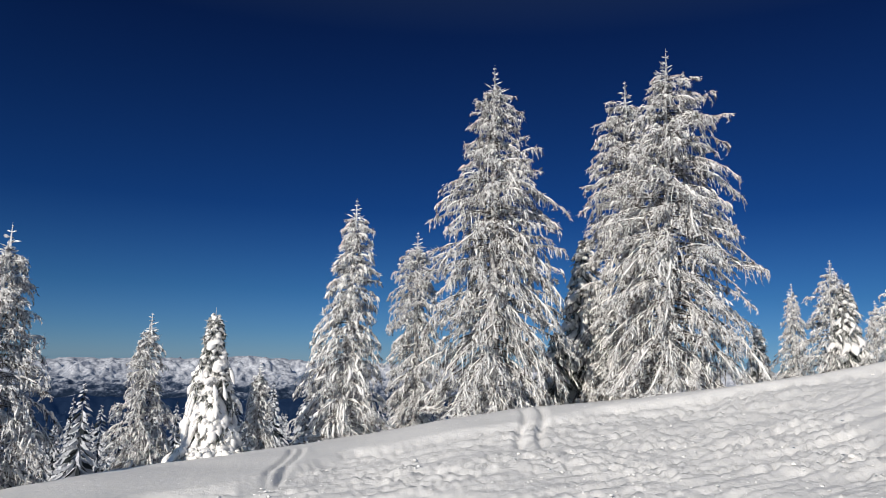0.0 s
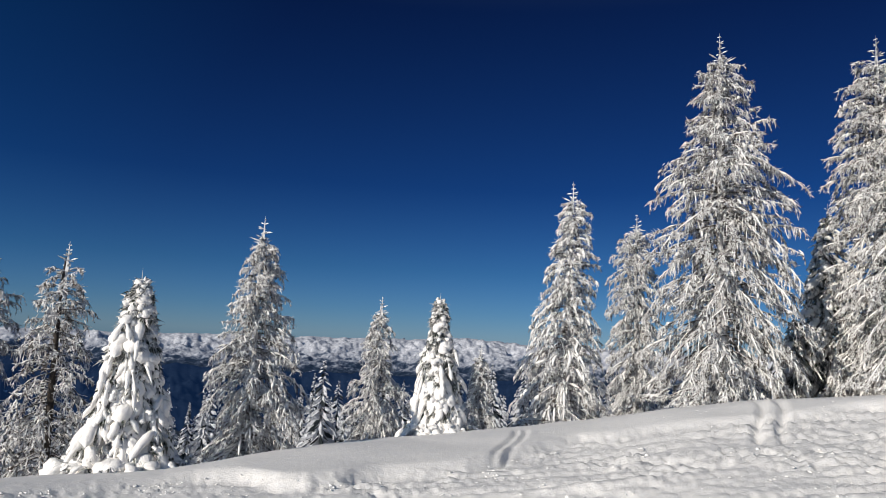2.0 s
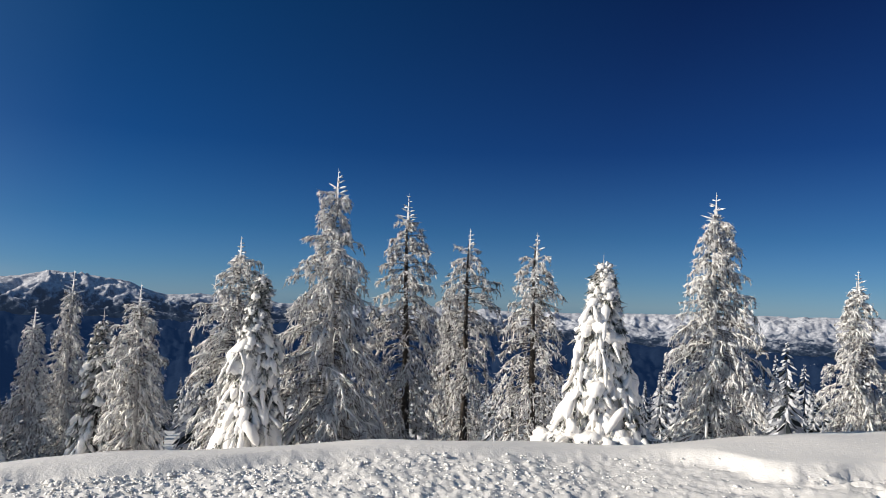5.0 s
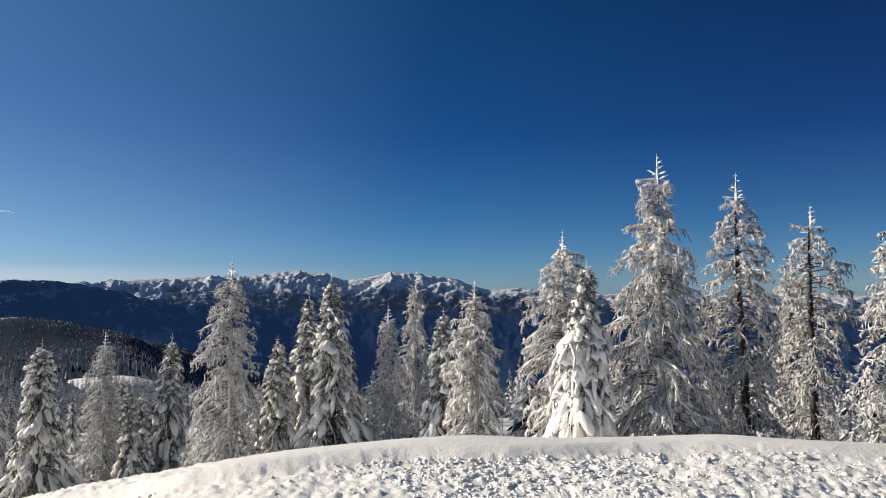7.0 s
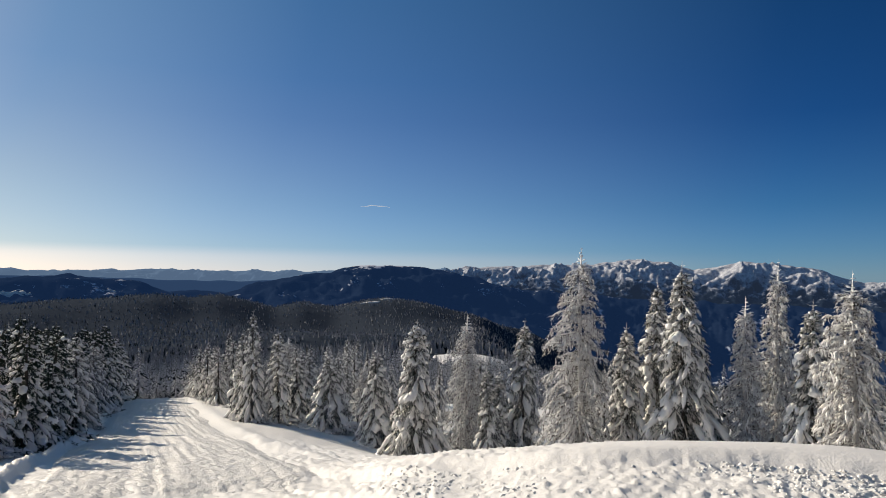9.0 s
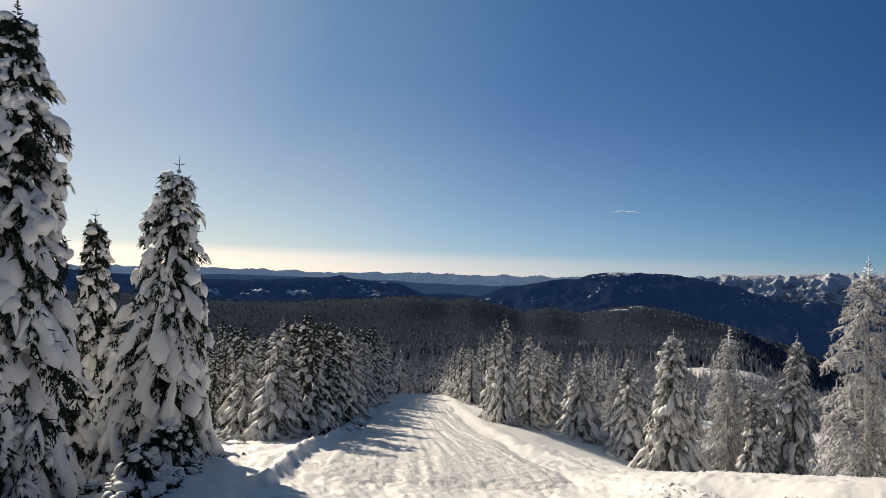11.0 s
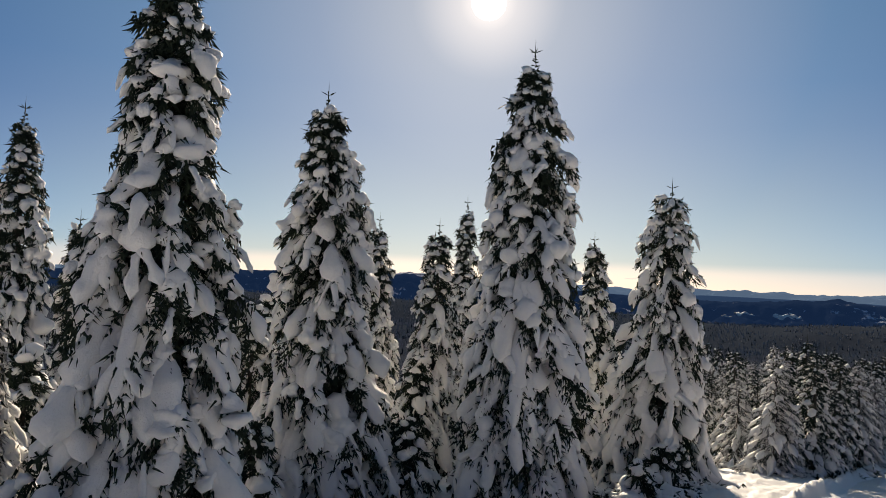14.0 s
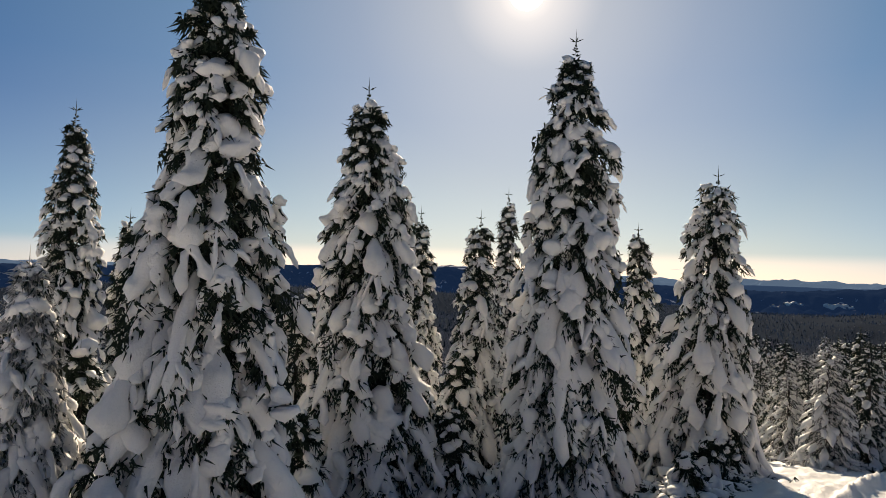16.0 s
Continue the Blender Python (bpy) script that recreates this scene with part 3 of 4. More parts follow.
def larch(seed, x, y, top, crown, fine=1.0, sparse=0.0, snow=0.5, outline=None, label="rime-covered larch with drooping white twigs on the snow knoll", group="trees round the piste"):
    rng = np.random.default_rng(seed)
    lean = rng.uniform(-0.10, 0.10, 2)
    tree, H = tree_base("larch", x, y, top, lean, label, group)
    trunk_part(rng, H, lean, 0.017 * H, BARK if sparse > 0.3 else BARK_RIME, tree)
    twig = LARCH_TWIG_BARE if sparse > 0.3 else LARCH_TWIG
    spire = 0.3 + 0.065 * H
    nb = int((50 + 23 * H) * (0.7 + 0.3 * fine) * (1 - 0.3 * sparse))
    k = 8
    u = (np.arange(nb) + rng.uniform(0, 1, nb)) / nb
    drop = spire * 0.9 + (H * 0.965 - spire * 0.9) * (1 - u) ** 0.95
    h = H - drop
    a = np.arange(nb) * 2.39996 + rng.uniform(-0.6, 0.6, nb)
    right = math.atan2(-x, y)
    if outline is None:
        ph = rng.uniform(0, 6.28, 3)
        t = drop / H
        reach = crown * 1.22 * t ** 0.78 * (1 + 0.15 * np.sin(a + ph[0]) + 0.13 * np.sin(9 * t + 2 * a + ph[1]) + 0.10 * np.sin(19 * t + ph[2]))
    else:
        reach = crown_reach(outline, drop, a, right)
        reach = crown_reach(outline, drop + 0.12 * reach, a, right) * 1.06
    L = np.maximum(reach * (1 - 0.42 * rng.uniform(0, 1, nb) ** 1.6), 0.10) + 0.03
    up = 0.45 - 0.6 * np.clip(drop / (0.8 * H), 0, 1) + rng.uniform(-0.28, 0.28, nb)
    sag = (0.20 + 0.22 * np.clip(drop / (0.6 * H), 0, 1)) * rng.uniform(0.3, 1.7, nb)
    s = np.linspace(0, 1, k)[None]
    bend = rng.uniform(-0.4, 0.4, nb)[:, None] * s + rng.uniform(-0.18, 0.18, nb)[:, None] * np.sin(s * 5 + rng.uniform(0, 6, (nb, 1)))
    rad = L[:, None] * s * (1 - 0.08 * s)
    z = h[:, None] + L[:, None] * (np.tan(up)[:, None] * s * 0.6 - sag[:, None] * s ** 2.2)
    z = np.maximum(z, 0.06 + 0.1 * rng.uniform(0, 1, (nb, 1)))
    p = leaning(np.stack([np.cos(a[:, None] + bend) * rad, np.sin(a[:, None] + bend) * rad, z], -1), H, lean)
    v, f = tubes(p, (0.007 + 0.011 * L[:, None]) * (1 - 0.8 * s), sides=4)
    tagged(mesh_object("branches", v, f, LARCH_BRANCH, tree), kind="stuff")
    # side shoots, which sag to both sides of each branch
    inner = np.where(drop > 0.45 * H, 1 - 0.5 * sparse, 1.0)
    per = np.maximum(4, (L * 10.5 * inner * (0.5 + 0.5 * fine)).astype(int) + 3)
    idx = np.repeat(np.arange(nb), per)
    n2 = len(idx)
    ss = rng.uniform(0.05 + 0.25 * sparse, 1, n2) ** (0.78 - 0.16 * sparse)
    st, tg = along_line(p, idx, ss)
    sd = unit(np.cross(tg, np.array([[0, 0, 1.0]]))) * rng.choice([-1, 1], n2)[:, None]
    l2 = (0.16 + 0.27 * np.minimum(L[idx], 1.8) * (1.15 - 0.8 * ss)) * rng.uniform(0.4, 1.25, n2)
    dirn = unit(tg * rng.uniform(0.2, 1.0, n2)[:, None] + sd * rng.uniform(0.1, 1.0, n2)[:, None] + rng.normal(0, 0.15, (n2, 3)))
    q = np.linspace(0, 1, 4)[None, :, None]
    p2 = st[:, None] + dirn[:, None] * l2[:, None, None] * q * (0.95 - 0.4 * q) + np.array([0, 0, -1.0]) * (l2 * rng.uniform(0.1, 1.0, n2))[:, None, None] * q ** 1.8
    p2 = p2 + rng.normal(0, 0.012, p2.shape) * q
    p2[..., 2] = np.maximum(p2[..., 2], 0.05)
    rr = rng.uniform(0.006, 0.015, n2)[:, None] * np.array([[0.9, 1.1, 0.9, 0.25]]) * (0.8 + 0.03 * H)
    parts = [tubes(p2, rr, sides=3)]
    # short rimed twiglets all round the shoots
    m = max(4, round(13 * fine))
    i3 = np.repeat(np.arange(n2), m)
    a3, t3 = along_line(p2, i3, rng.uniform(0.03, 1, len(i3)))
    d3 = unit(t3 * 0.45 + rng.normal(0, 0.55, (len(i3), 3)) + np.array([0, 0, -0.38]))
    l3 = (0.035 + 0.105 * rng.uniform(0, 1, len(i3)) ** 1.6) * (0.85 + 0.025 * H) / fine ** 0.3
    parts.append(spikes(a3, a3 + d3 * l3[:, None], rng.uniform(0.0085, 0.0165, len(i3)) * (0.85 + 0.02 * H) / fine ** 0.5))
    # twiglets straight on the branches, which fill the inside of the crown
    i4 = np.repeat(np.arange(nb), (L * 34 * fine * (1 - 0.6 * sparse)).astype(int) + 8)
    a4, t4 = along_line(p, i4, rng.uniform(0.05, 1, len(i4)))
    d4 = unit(t4 * 0.5 + rng.normal(0, 0.55, (len(i4), 3)) + np.array([0, 0, -0.5]))
    parts.append(spikes(a4, a4 + d4 * rng.uniform(0.06, 0.20, len(i4))[:, None], rng.uniform(0.007, 0.015, len(i4))))
    # bare leader with whorls of thin twigs
    ends0, ends1 = [], []
    for w in range(6):
        zw = H - spire * (0.16 + 0.17 * w)
        for c in range(3 + w):
            ca = rng.uniform(0, 6.28)
            tl = (0.05 + 0.045 * w) * spire / 0.7 * rng.uniform(0.6, 1.3)
            ends0.append((lean[0], lean[1], zw))
            ends1.append((lean[0] + math.cos(ca) * tl, lean[1] + math.sin(ca) * tl, zw + tl * rng.uniform(-0.1, 0.55)))
    tip = np.array([[lean[0], lean[1], H]])
    v, f = joined([spindles(np.array(ends0), np.array(ends1), np.full(len(ends0), 0.017 + 0.0008 * H), 0.6), spindles(tip - np.array([[0, 0, spire * 1.6]]), tip, np.array([0.03 + 0.0014 * H]))])
    mesh_object("leader", v, f, RIME, tree, smooth=False)
    v, f = joined(parts)
    tagged(mesh_object("foliage", v, f, twig, tree, smooth=False), kind="stuff")
    # tongues of snow caught along the outer branches and hanging with the shoots
    i5 = np.repeat(np.arange(nb), rng.integers(1, 4 + int(6 * snow), nb))
    s5 = rng.uniform(0.3, 1.0, len(i5)) ** 0.8
    c5, t5 = along_line(p, i5, s5)
    sd = unit(np.cross(t5, np.array([[0, 0, 1.0]])))
    c5 = c5 + sd * (rng.uniform(-0.25, 0.25, len(i5)) * L[i5])[:, None] * 0.5
    ln = rng.uniform(0.035, 0.115, len(i5)) * (0.6 + 0.3 * np.minimum(L[i5], 1.5)) * (0.65 + 0.8 * snow)
    go = unit(t5 * 0.8 + sd * rng.uniform(-0.8, 0.8, len(i5))[:, None] + np.array([0, 0, -0.55]))
    q = np.linspace(-1, 1, 5)[None, :, None]
    w = ln * rng.uniform(0.16, 0.34, len(i5))
    line = c5[:, None] + go[:, None] * ln[:, None, None] * q - np.array([0, 0, 1.0]) * (ln * 0.3)[:, None, None] * q ** 2 + np.array([0, 0, 0.02])
    clumps = pillows(rng, line, w, w * 0.8, 5)
    # broken ridges of snow on the backs of the branches
    back = p[:, 2:].copy()
    width = (0.010 + 0.012 * np.minimum(L[:, None], 1.3)) * np.clip(rng.uniform(-0.9, 1.5, (nb, k - 2)), 0.02, 1.3) * (0.5 + snow) * (1 - 0.6 * sparse)
    width[:, -1] = 0.004
    back[..., 2] += width * 0.7
    v, f = joined([clumps, tubes(back, width, width * 0.85, sides=5)])
    tagged(mesh_object("snow_load", v, f, SNOW_SOFT, tree, label="white snow clumps caught along the branches"), kind="stuff")
    return tree


def pillows(rng, line, wide, thick, sides=9):
    """Drooping, lumpy tongues of snow along the given lines (n, k, 3), flatter below."""
    n, k, _ = line.shape
    s = np.linspace(0, 1, k)[None]
    env = np.clip((1 - np.abs(2 * s - 1) ** 5.0) ** 0.5 * (0.70 + 0.42 * s), 0.02, 1.2)
    env = env * (1 + 0.24 * np.sin(rng.uniform(5, 10, (n, 1)) * s + rng.uniform(0, 6.28, (n, 1))) + rng.uniform(-0.08, 0.08, (n, k)))
    env[:, 0] = 0.03
    env[:, -1] = 0.03
    v, f = tubes(line, wide[:, None] * env, thick[:, None] * env, sides=sides)
    mid = np.repeat(line.reshape(-1, 3), sides, 0)
    d = v - mid
    d[:, 2] = np.where(d[:, 2] < 0, d[:, 2] * 0.6, d[:, 2])
    lump = 0.55 * fractal(v[:, 0] * 5 + v[:, 2] * 4, v[:, 1] * 5 - v[:, 2] * 3, 2, 7) + 0.45 * fractal(v[:, 0] * 14 - v[:, 2] * 9, v[:, 1] * 14 + v[:, 2] * 11, 2, 8)
    return mid + d * (0.34 + 1.32 * lump)[:, None], f


def boughs_of(rng, H, crown, lean, fine, load, power, sag, dense):
    nb = int((28 + 19 * H) * (0.25 + 0.75 * min(fine, 1.0)) * dense)
    p, h, L = branch_lines(rng, nb, H, crown, 8, 0.15, -0.5 - 0.25 * (sag - 0.8), sag, low=0.02, jitter=0.2, lop=0.1, power=power)
    return leaning(p, H, lean), h, L


def needle_sprays(rng, p, L, fine, share=1.0):
    """Needle-covered shoots round every bough, most of them at its rim: start, end and radius, and the bough of each."""
    per = ((L * (120 if fine >= 0.5 else 140) * fine + 5 + 9 * fine) * share).astype(int) + 1
    idx = np.repeat(np.arange(len(p)), per)
    n = len(idx)
    ss = rng.uniform(0.05, 1, n) ** 0.7
    st, tg = along_line(p, idx, ss)
    sd = unit(np.cross(tg, np.array([[0, 0, 1.0]]))) * rng.uniform(-1, 1, n)[:, None]
    reach = (0.09 + 0.27 * L[idx]) * (1.15 - 0.6 * ss)
    st = st + sd * reach[:, None] * rng.uniform(0.2, 1.0, n)[:, None] + np.array([0, 0, -1.0]) * ((0.19 * rng.uniform(0, 1, n) ** 1.5 - 0.075 * (rng.uniform(0, 1, n) < 0.4)) * (0.3 + L[idx]))[:, None]
    st[:, 2] = np.maximum(st[:, 2], 0.08)
    d = unit(tg * 0.7 + sd * 0.9 + rng.normal(0, 0.4, (n, 3)) + np.array([0, 0, -0.4]))
    big = 1.0 / max(fine, 0.3) ** 0.5
    if fine < 0.5:
        return st, st + d * (rng.uniform(0.07, 0.17, n) * big)[:, None], rng.uniform(0.010, 0.020, n) * big, idx
    # each shoot a small ragged tuft
    st, d, idx = np.repeat(st, 2, 0), np.repeat(d, 2, 0), np.repeat(idx, 2)
    n = len(idx)
    st = st + rng.normal(0, 0.018, (n, 3))
    d = unit(d + rng.normal(0, 0.45, (n, 3)))
    d[:, 2] -= rng.uniform(0, 0.5, n)
    return st, st + unit(d) * rng.uniform(0.06, 0.17, n)[:, None], rng.uniform(0.010, 0.022, n), idx


def snow_tongues(rng, p, L, load, k, sides, plump):
    """A list of (boughs, verts, faces, rings): a thick cap on the outer half of each bough, with lobes that hang beside and before it."""
    n = len(p)
    t = np.linspace(0, 1, k)
    lo, hi = rng.uniform(0.2, 0.55, n) * (1.0 if load < 1.1 else 0.5), rng.uniform(0.86, 1.04, n)
    line = np.stack([along_line(p, np.arange(n), lo + (hi - lo) * q)[0] for q in t], 1)
    wide = np.minimum((0.058 + 0.086 * L) * np.exp(rng.normal(0.0, 0.34, n)) * (0.5 + 0.5 * load), 0.185) * plump
    line[..., 2] += (wide * 0.45)[:, None]
    sets = [(np.arange(n), *pillows(rng, line, wide, wide * rng.uniform(0.6, 0.95, n), sides), k)]
    for turn, share in ((-0.9, 0.75), (0.9, 0.75), (0.0, 0.6), (-1.6, 0.4), (1.6, 0.4))[:5 if k > 6 else 2 if k > 4 else 1]:
        on = np.where((L > 0.38) & (rng.uniform(0, 1, n) < share))[0]
        if not len(on):
            continue
        c0, tg = along_line(p, on, rng.uniform(0.35, 0.95, len(on)) if turn else rng.uniform(0.85, 0.98, len(on)))
        sd = unit(np.cross(tg, np.array([[0, 0, 1.0]])))
        ln = (0.10 + 0.20 * L[on]) * rng.uniform(0.6, 1.3, len(on)) * (1.0 if load < 1.1 else 1.5)
        k2 = max(5, k - 3)
        q = np.linspace(0, 1, k2)[None, :, None]
        go = unit(tg * math.cos(turn) + sd * math.sin(turn) + rng.normal(0, 0.2, (len(on), 3)))
        line = c0[:, None] + go[:, None] * ln[:, None, None] * q + np.array([0, 0, -1.0]) * (ln * rng.uniform(0.3, 1.1, len(on)))[:, None, None] * q ** 2
        wide = np.minimum((0.03 + 0.06 * L[on]) * np.exp(rng.normal(-0.05, 0.4, len(on))) * (0.5 + 0.5 * load), 0.2) * plump
        line[..., 2] += (wide * 0.3)[:, None]
        sets.append((on, *pillows(rng, line, wide, wide * rng.uniform(0.65, 1.0, len(on)), max(5, sides - 1)), k2))
    return sets


def snow_clumps(rng, p, L, load):
    """Small rounded clumps between the caps."""
    n, bits = len(p), []
    for share in (0.9, 0.7, 0.5):
        on = np.where((L > 0.25) & (rng.uniform(0, 1, n) < share))[0]
        c0, tg = along_line(p, on, rng.uniform(0.15, 1.0, len(on)))
        sd = unit(np.cross(tg, np.array([[0, 0, 1.0]])))
        c0 = c0 + sd * (rng.uniform(-1, 1, len(on)) * (0.08 + 0.22 * L[on]))[:, None] + np.array([0, 0, 0.03])
        size = np.minimum(rng.uniform(0.03, 0.08, len(on)) * (0.7 + 0.35 * L[on]) * (0.6 + 0.4 * load), 0.1)
        go = unit(tg + rng.normal(0, 0.5, (len(on), 3)) + np.array([0, 0, -0.5]))
        q = np.linspace(-1, 1, 6)[None, :, None]
        bits.append(pillows(rng, c0[:, None] + go[:, None] * size[:, None, None] * q * 1.2, size, size * 0.85, 7))
    return joined(bits)


def leader(rng, H, lean):
    tw = 46
    th = H - 0.26 - 0.11 * H * rng.uniform(0, 1, tw) ** 1.3
    ta = rng.uniform(0, 6.28, tw)
    tl = 0.05 + (H - 0.3 - th) * 0.36
    b0 = np.stack([lean[0] + 0 * th, lean[1] + 0 * th, th - 0.05], -1)
    b1 = b0 + np.stack([np.cos(ta) * tl, np.sin(ta) * tl, tl * rng.uniform(-0.1, 0.6, tw)], -1)
    tip = np.array([[lean[0], lean[1], H]])
    ca = rng.uniform(0, 6.28) + np.arange(5) * 1.257
    c0 = np.repeat(tip - np.array([[0, 0, 0.24]]), 5, 0)
    c1 = c0 + np.stack([np.cos(ca) * 0.13, np.sin(ca) * 0.13, np.full(5, 0.05)], -1)
    a, b = np.concatenate([b0, c0, tip - np.array([[0, 0, 0.55]])]), np.concatenate([b1, c1, tip])
    return spindles(a, b, np.concatenate([np.full(tw, 0.016), np.full(5, 0.011), [0.011]]), 0.5)


def spruce(seed, x, y, top, crown, fine=1.0, load=1.0, label="spruce bent under thick pillows of snow", group="trees round the piste", rime=False, split=False, power=0.74, sag=0.8, dense=1.0):
    """With split every bough is a part of its own, and the snow on it a part of the bough."""
    rng = np.random.default_rng(seed)
    lean = rng.uniform(-0.12, 0.12, 2)
    tree, H = tree_base("spruce", x, y, top, lean, label, group)
    trunk_part(rng, H, lean, 0.017 * H, BARK, tree)
    p, h, L = boughs_of(rng, H, crown, lean, fine, load, power, sag, dense)
    nb = len(p)
    needle = NEEDLE_RIME if rime else NEEDLE
    s = np.linspace(0, 1, 8)[None]
    stem_r = (0.008 + 0.014 * L[:, None]) * (1 - 0.8 * s)
    a, b, r, idx = needle_sprays(rng, p, L, fine, dense ** -0.6)
    k, sides = (11, 9) if fine > 0.9 else (8, 8) if fine > 0.5 else (6, 6) if fine > 0.2 else (4, 5)
    sets = snow_tongues(rng, p, L, load, k, sides, dense ** -0.3)
    lee = 0.09 * (1 + np.cos(np.arctan2(p[:, -1, 1], p[:, -1, 0]) - 0.4)) * np.clip(h / H, 0.2, 1) if split and load < 1.06 else 0
    bare = (rng.uniform(0, 1, nb) > 0.6 + 0.42 * load - lee) | (h > H * (0.95 if load < 1.06 else 0.975))
    v, f = leader(rng, H, lean)
    tagged(mesh_object("leader", v, f, LARCH_TWIG if rime else needle, tree, smooth=False), kind="stuff")
    if not split:
        v, f = joined([tubes(p[:, ::7], stem_r[:, ::7], sides=3) if fine < 0.2 else tubes(p, stem_r, sides=3), spikes(a, b, r)])
        tagged(mesh_object("needles", v, f, needle, tree, smooth=False, label="dark green needle sprays"), kind="stuff")
        keep = [(o, v.reshape(len(o), -1, 3)[~bare[o]], f.reshape(len(o), -1, 4)) for o, v, f, _ in sets]
        v, f = joined([(vv.reshape(-1, 3), ff[:len(vv)].reshape(-1, 4)) for _, vv, ff in keep if len(vv)])
        tagged(mesh_object("snow_load", v, f, SNOW_SOFT, tree, label="thick white pillows of snow"), kind="stuff")
        return tree
    v, f = snow_clumps(rng, p[~bare], L[~bare], load)
    tagged(mesh_object("snow_clumps", v, f, SNOW_SOFT, tree), kind="stuff")
    order = np.argsort(idx, kind="stable")
    cuts = np.searchsorted(idx[order], np.arange(nb + 1))
    for i in range(nb):
        o = order[cuts[i]:cuts[i + 1]]
        v, f = joined([tubes(p[i:i + 1], stem_r[i:i + 1], sides=4), spikes(a[o], b[o], r[o])])
        bough = mesh_object("bough", v, f, needle, tree, smooth=False)
        if bare[i]:
            continue
        bits = []
        for on, v, f, _ in sets:
            at = np.where(on == i)[0]
            if len(at):
                bits.append((v.reshape(len(on), -1, 3)[at[0]], f.reshape(len(on), -1, 4)[0]))
        v, f = joined(bits)
        mesh_object("snow_pillow", v, f, SNOW_SOFT, bough)
    return tree


# larches on the knoll: east, north, height of the tip, half-width of the crown
KNOLL_LARCHES = [
    (6.43, 21.04, 10.96, 2.61),
    (5.91, 23.78, 11.07, 1.50),
    (1.47, 21.95, 10.67, 2.36),
    (-0.88, 26.99, 6.35, 1.28),
    (-2.43, 20.86, 6.15, 1.45),
    (-8.52, 22.44, 2.88, 1.10),
    (-6.13, 26.30, 1.48, 0.87),
    (-9.45, 16.48, 4.41, 1.42),
    (-11.27, 12.26, 3.17, 0.99),
    (-16.57, 15.11, 3.80, 1.46),
    (-18.20, 15.87, 2.46, 1.10),
    (-15.06, 11.59, 4.28, 1.16),
    (-14.81, 9.33, 4.57, 1.50),
    (-18.07, 8.56, 3.10, 1.45),
    (-19.89, 6.74, 1.79, 1.12),
]
SLOPE_LARCHES = [
    (-26.16, 6.68, 2.19, 1.14),
    (-24.44, 5.28, 1.02, 0.99),
    (-25.00, 0.31, 2.55, 1.68),
    (-31.71, -4.33, -0.09, 1.42),
    (14.47, 30.77, 5.28, 0.99),
    (15.30, 29.24, 6.08, 1.64),
    (18.10, 31.12, 4.71, 1.10),
    (15.71, 25.56, 5.34, 1.38),
    (-42.87, -16.67, -2.26, 1.48),
    (-36.61, -10.19, -2.95, 1.10),
]
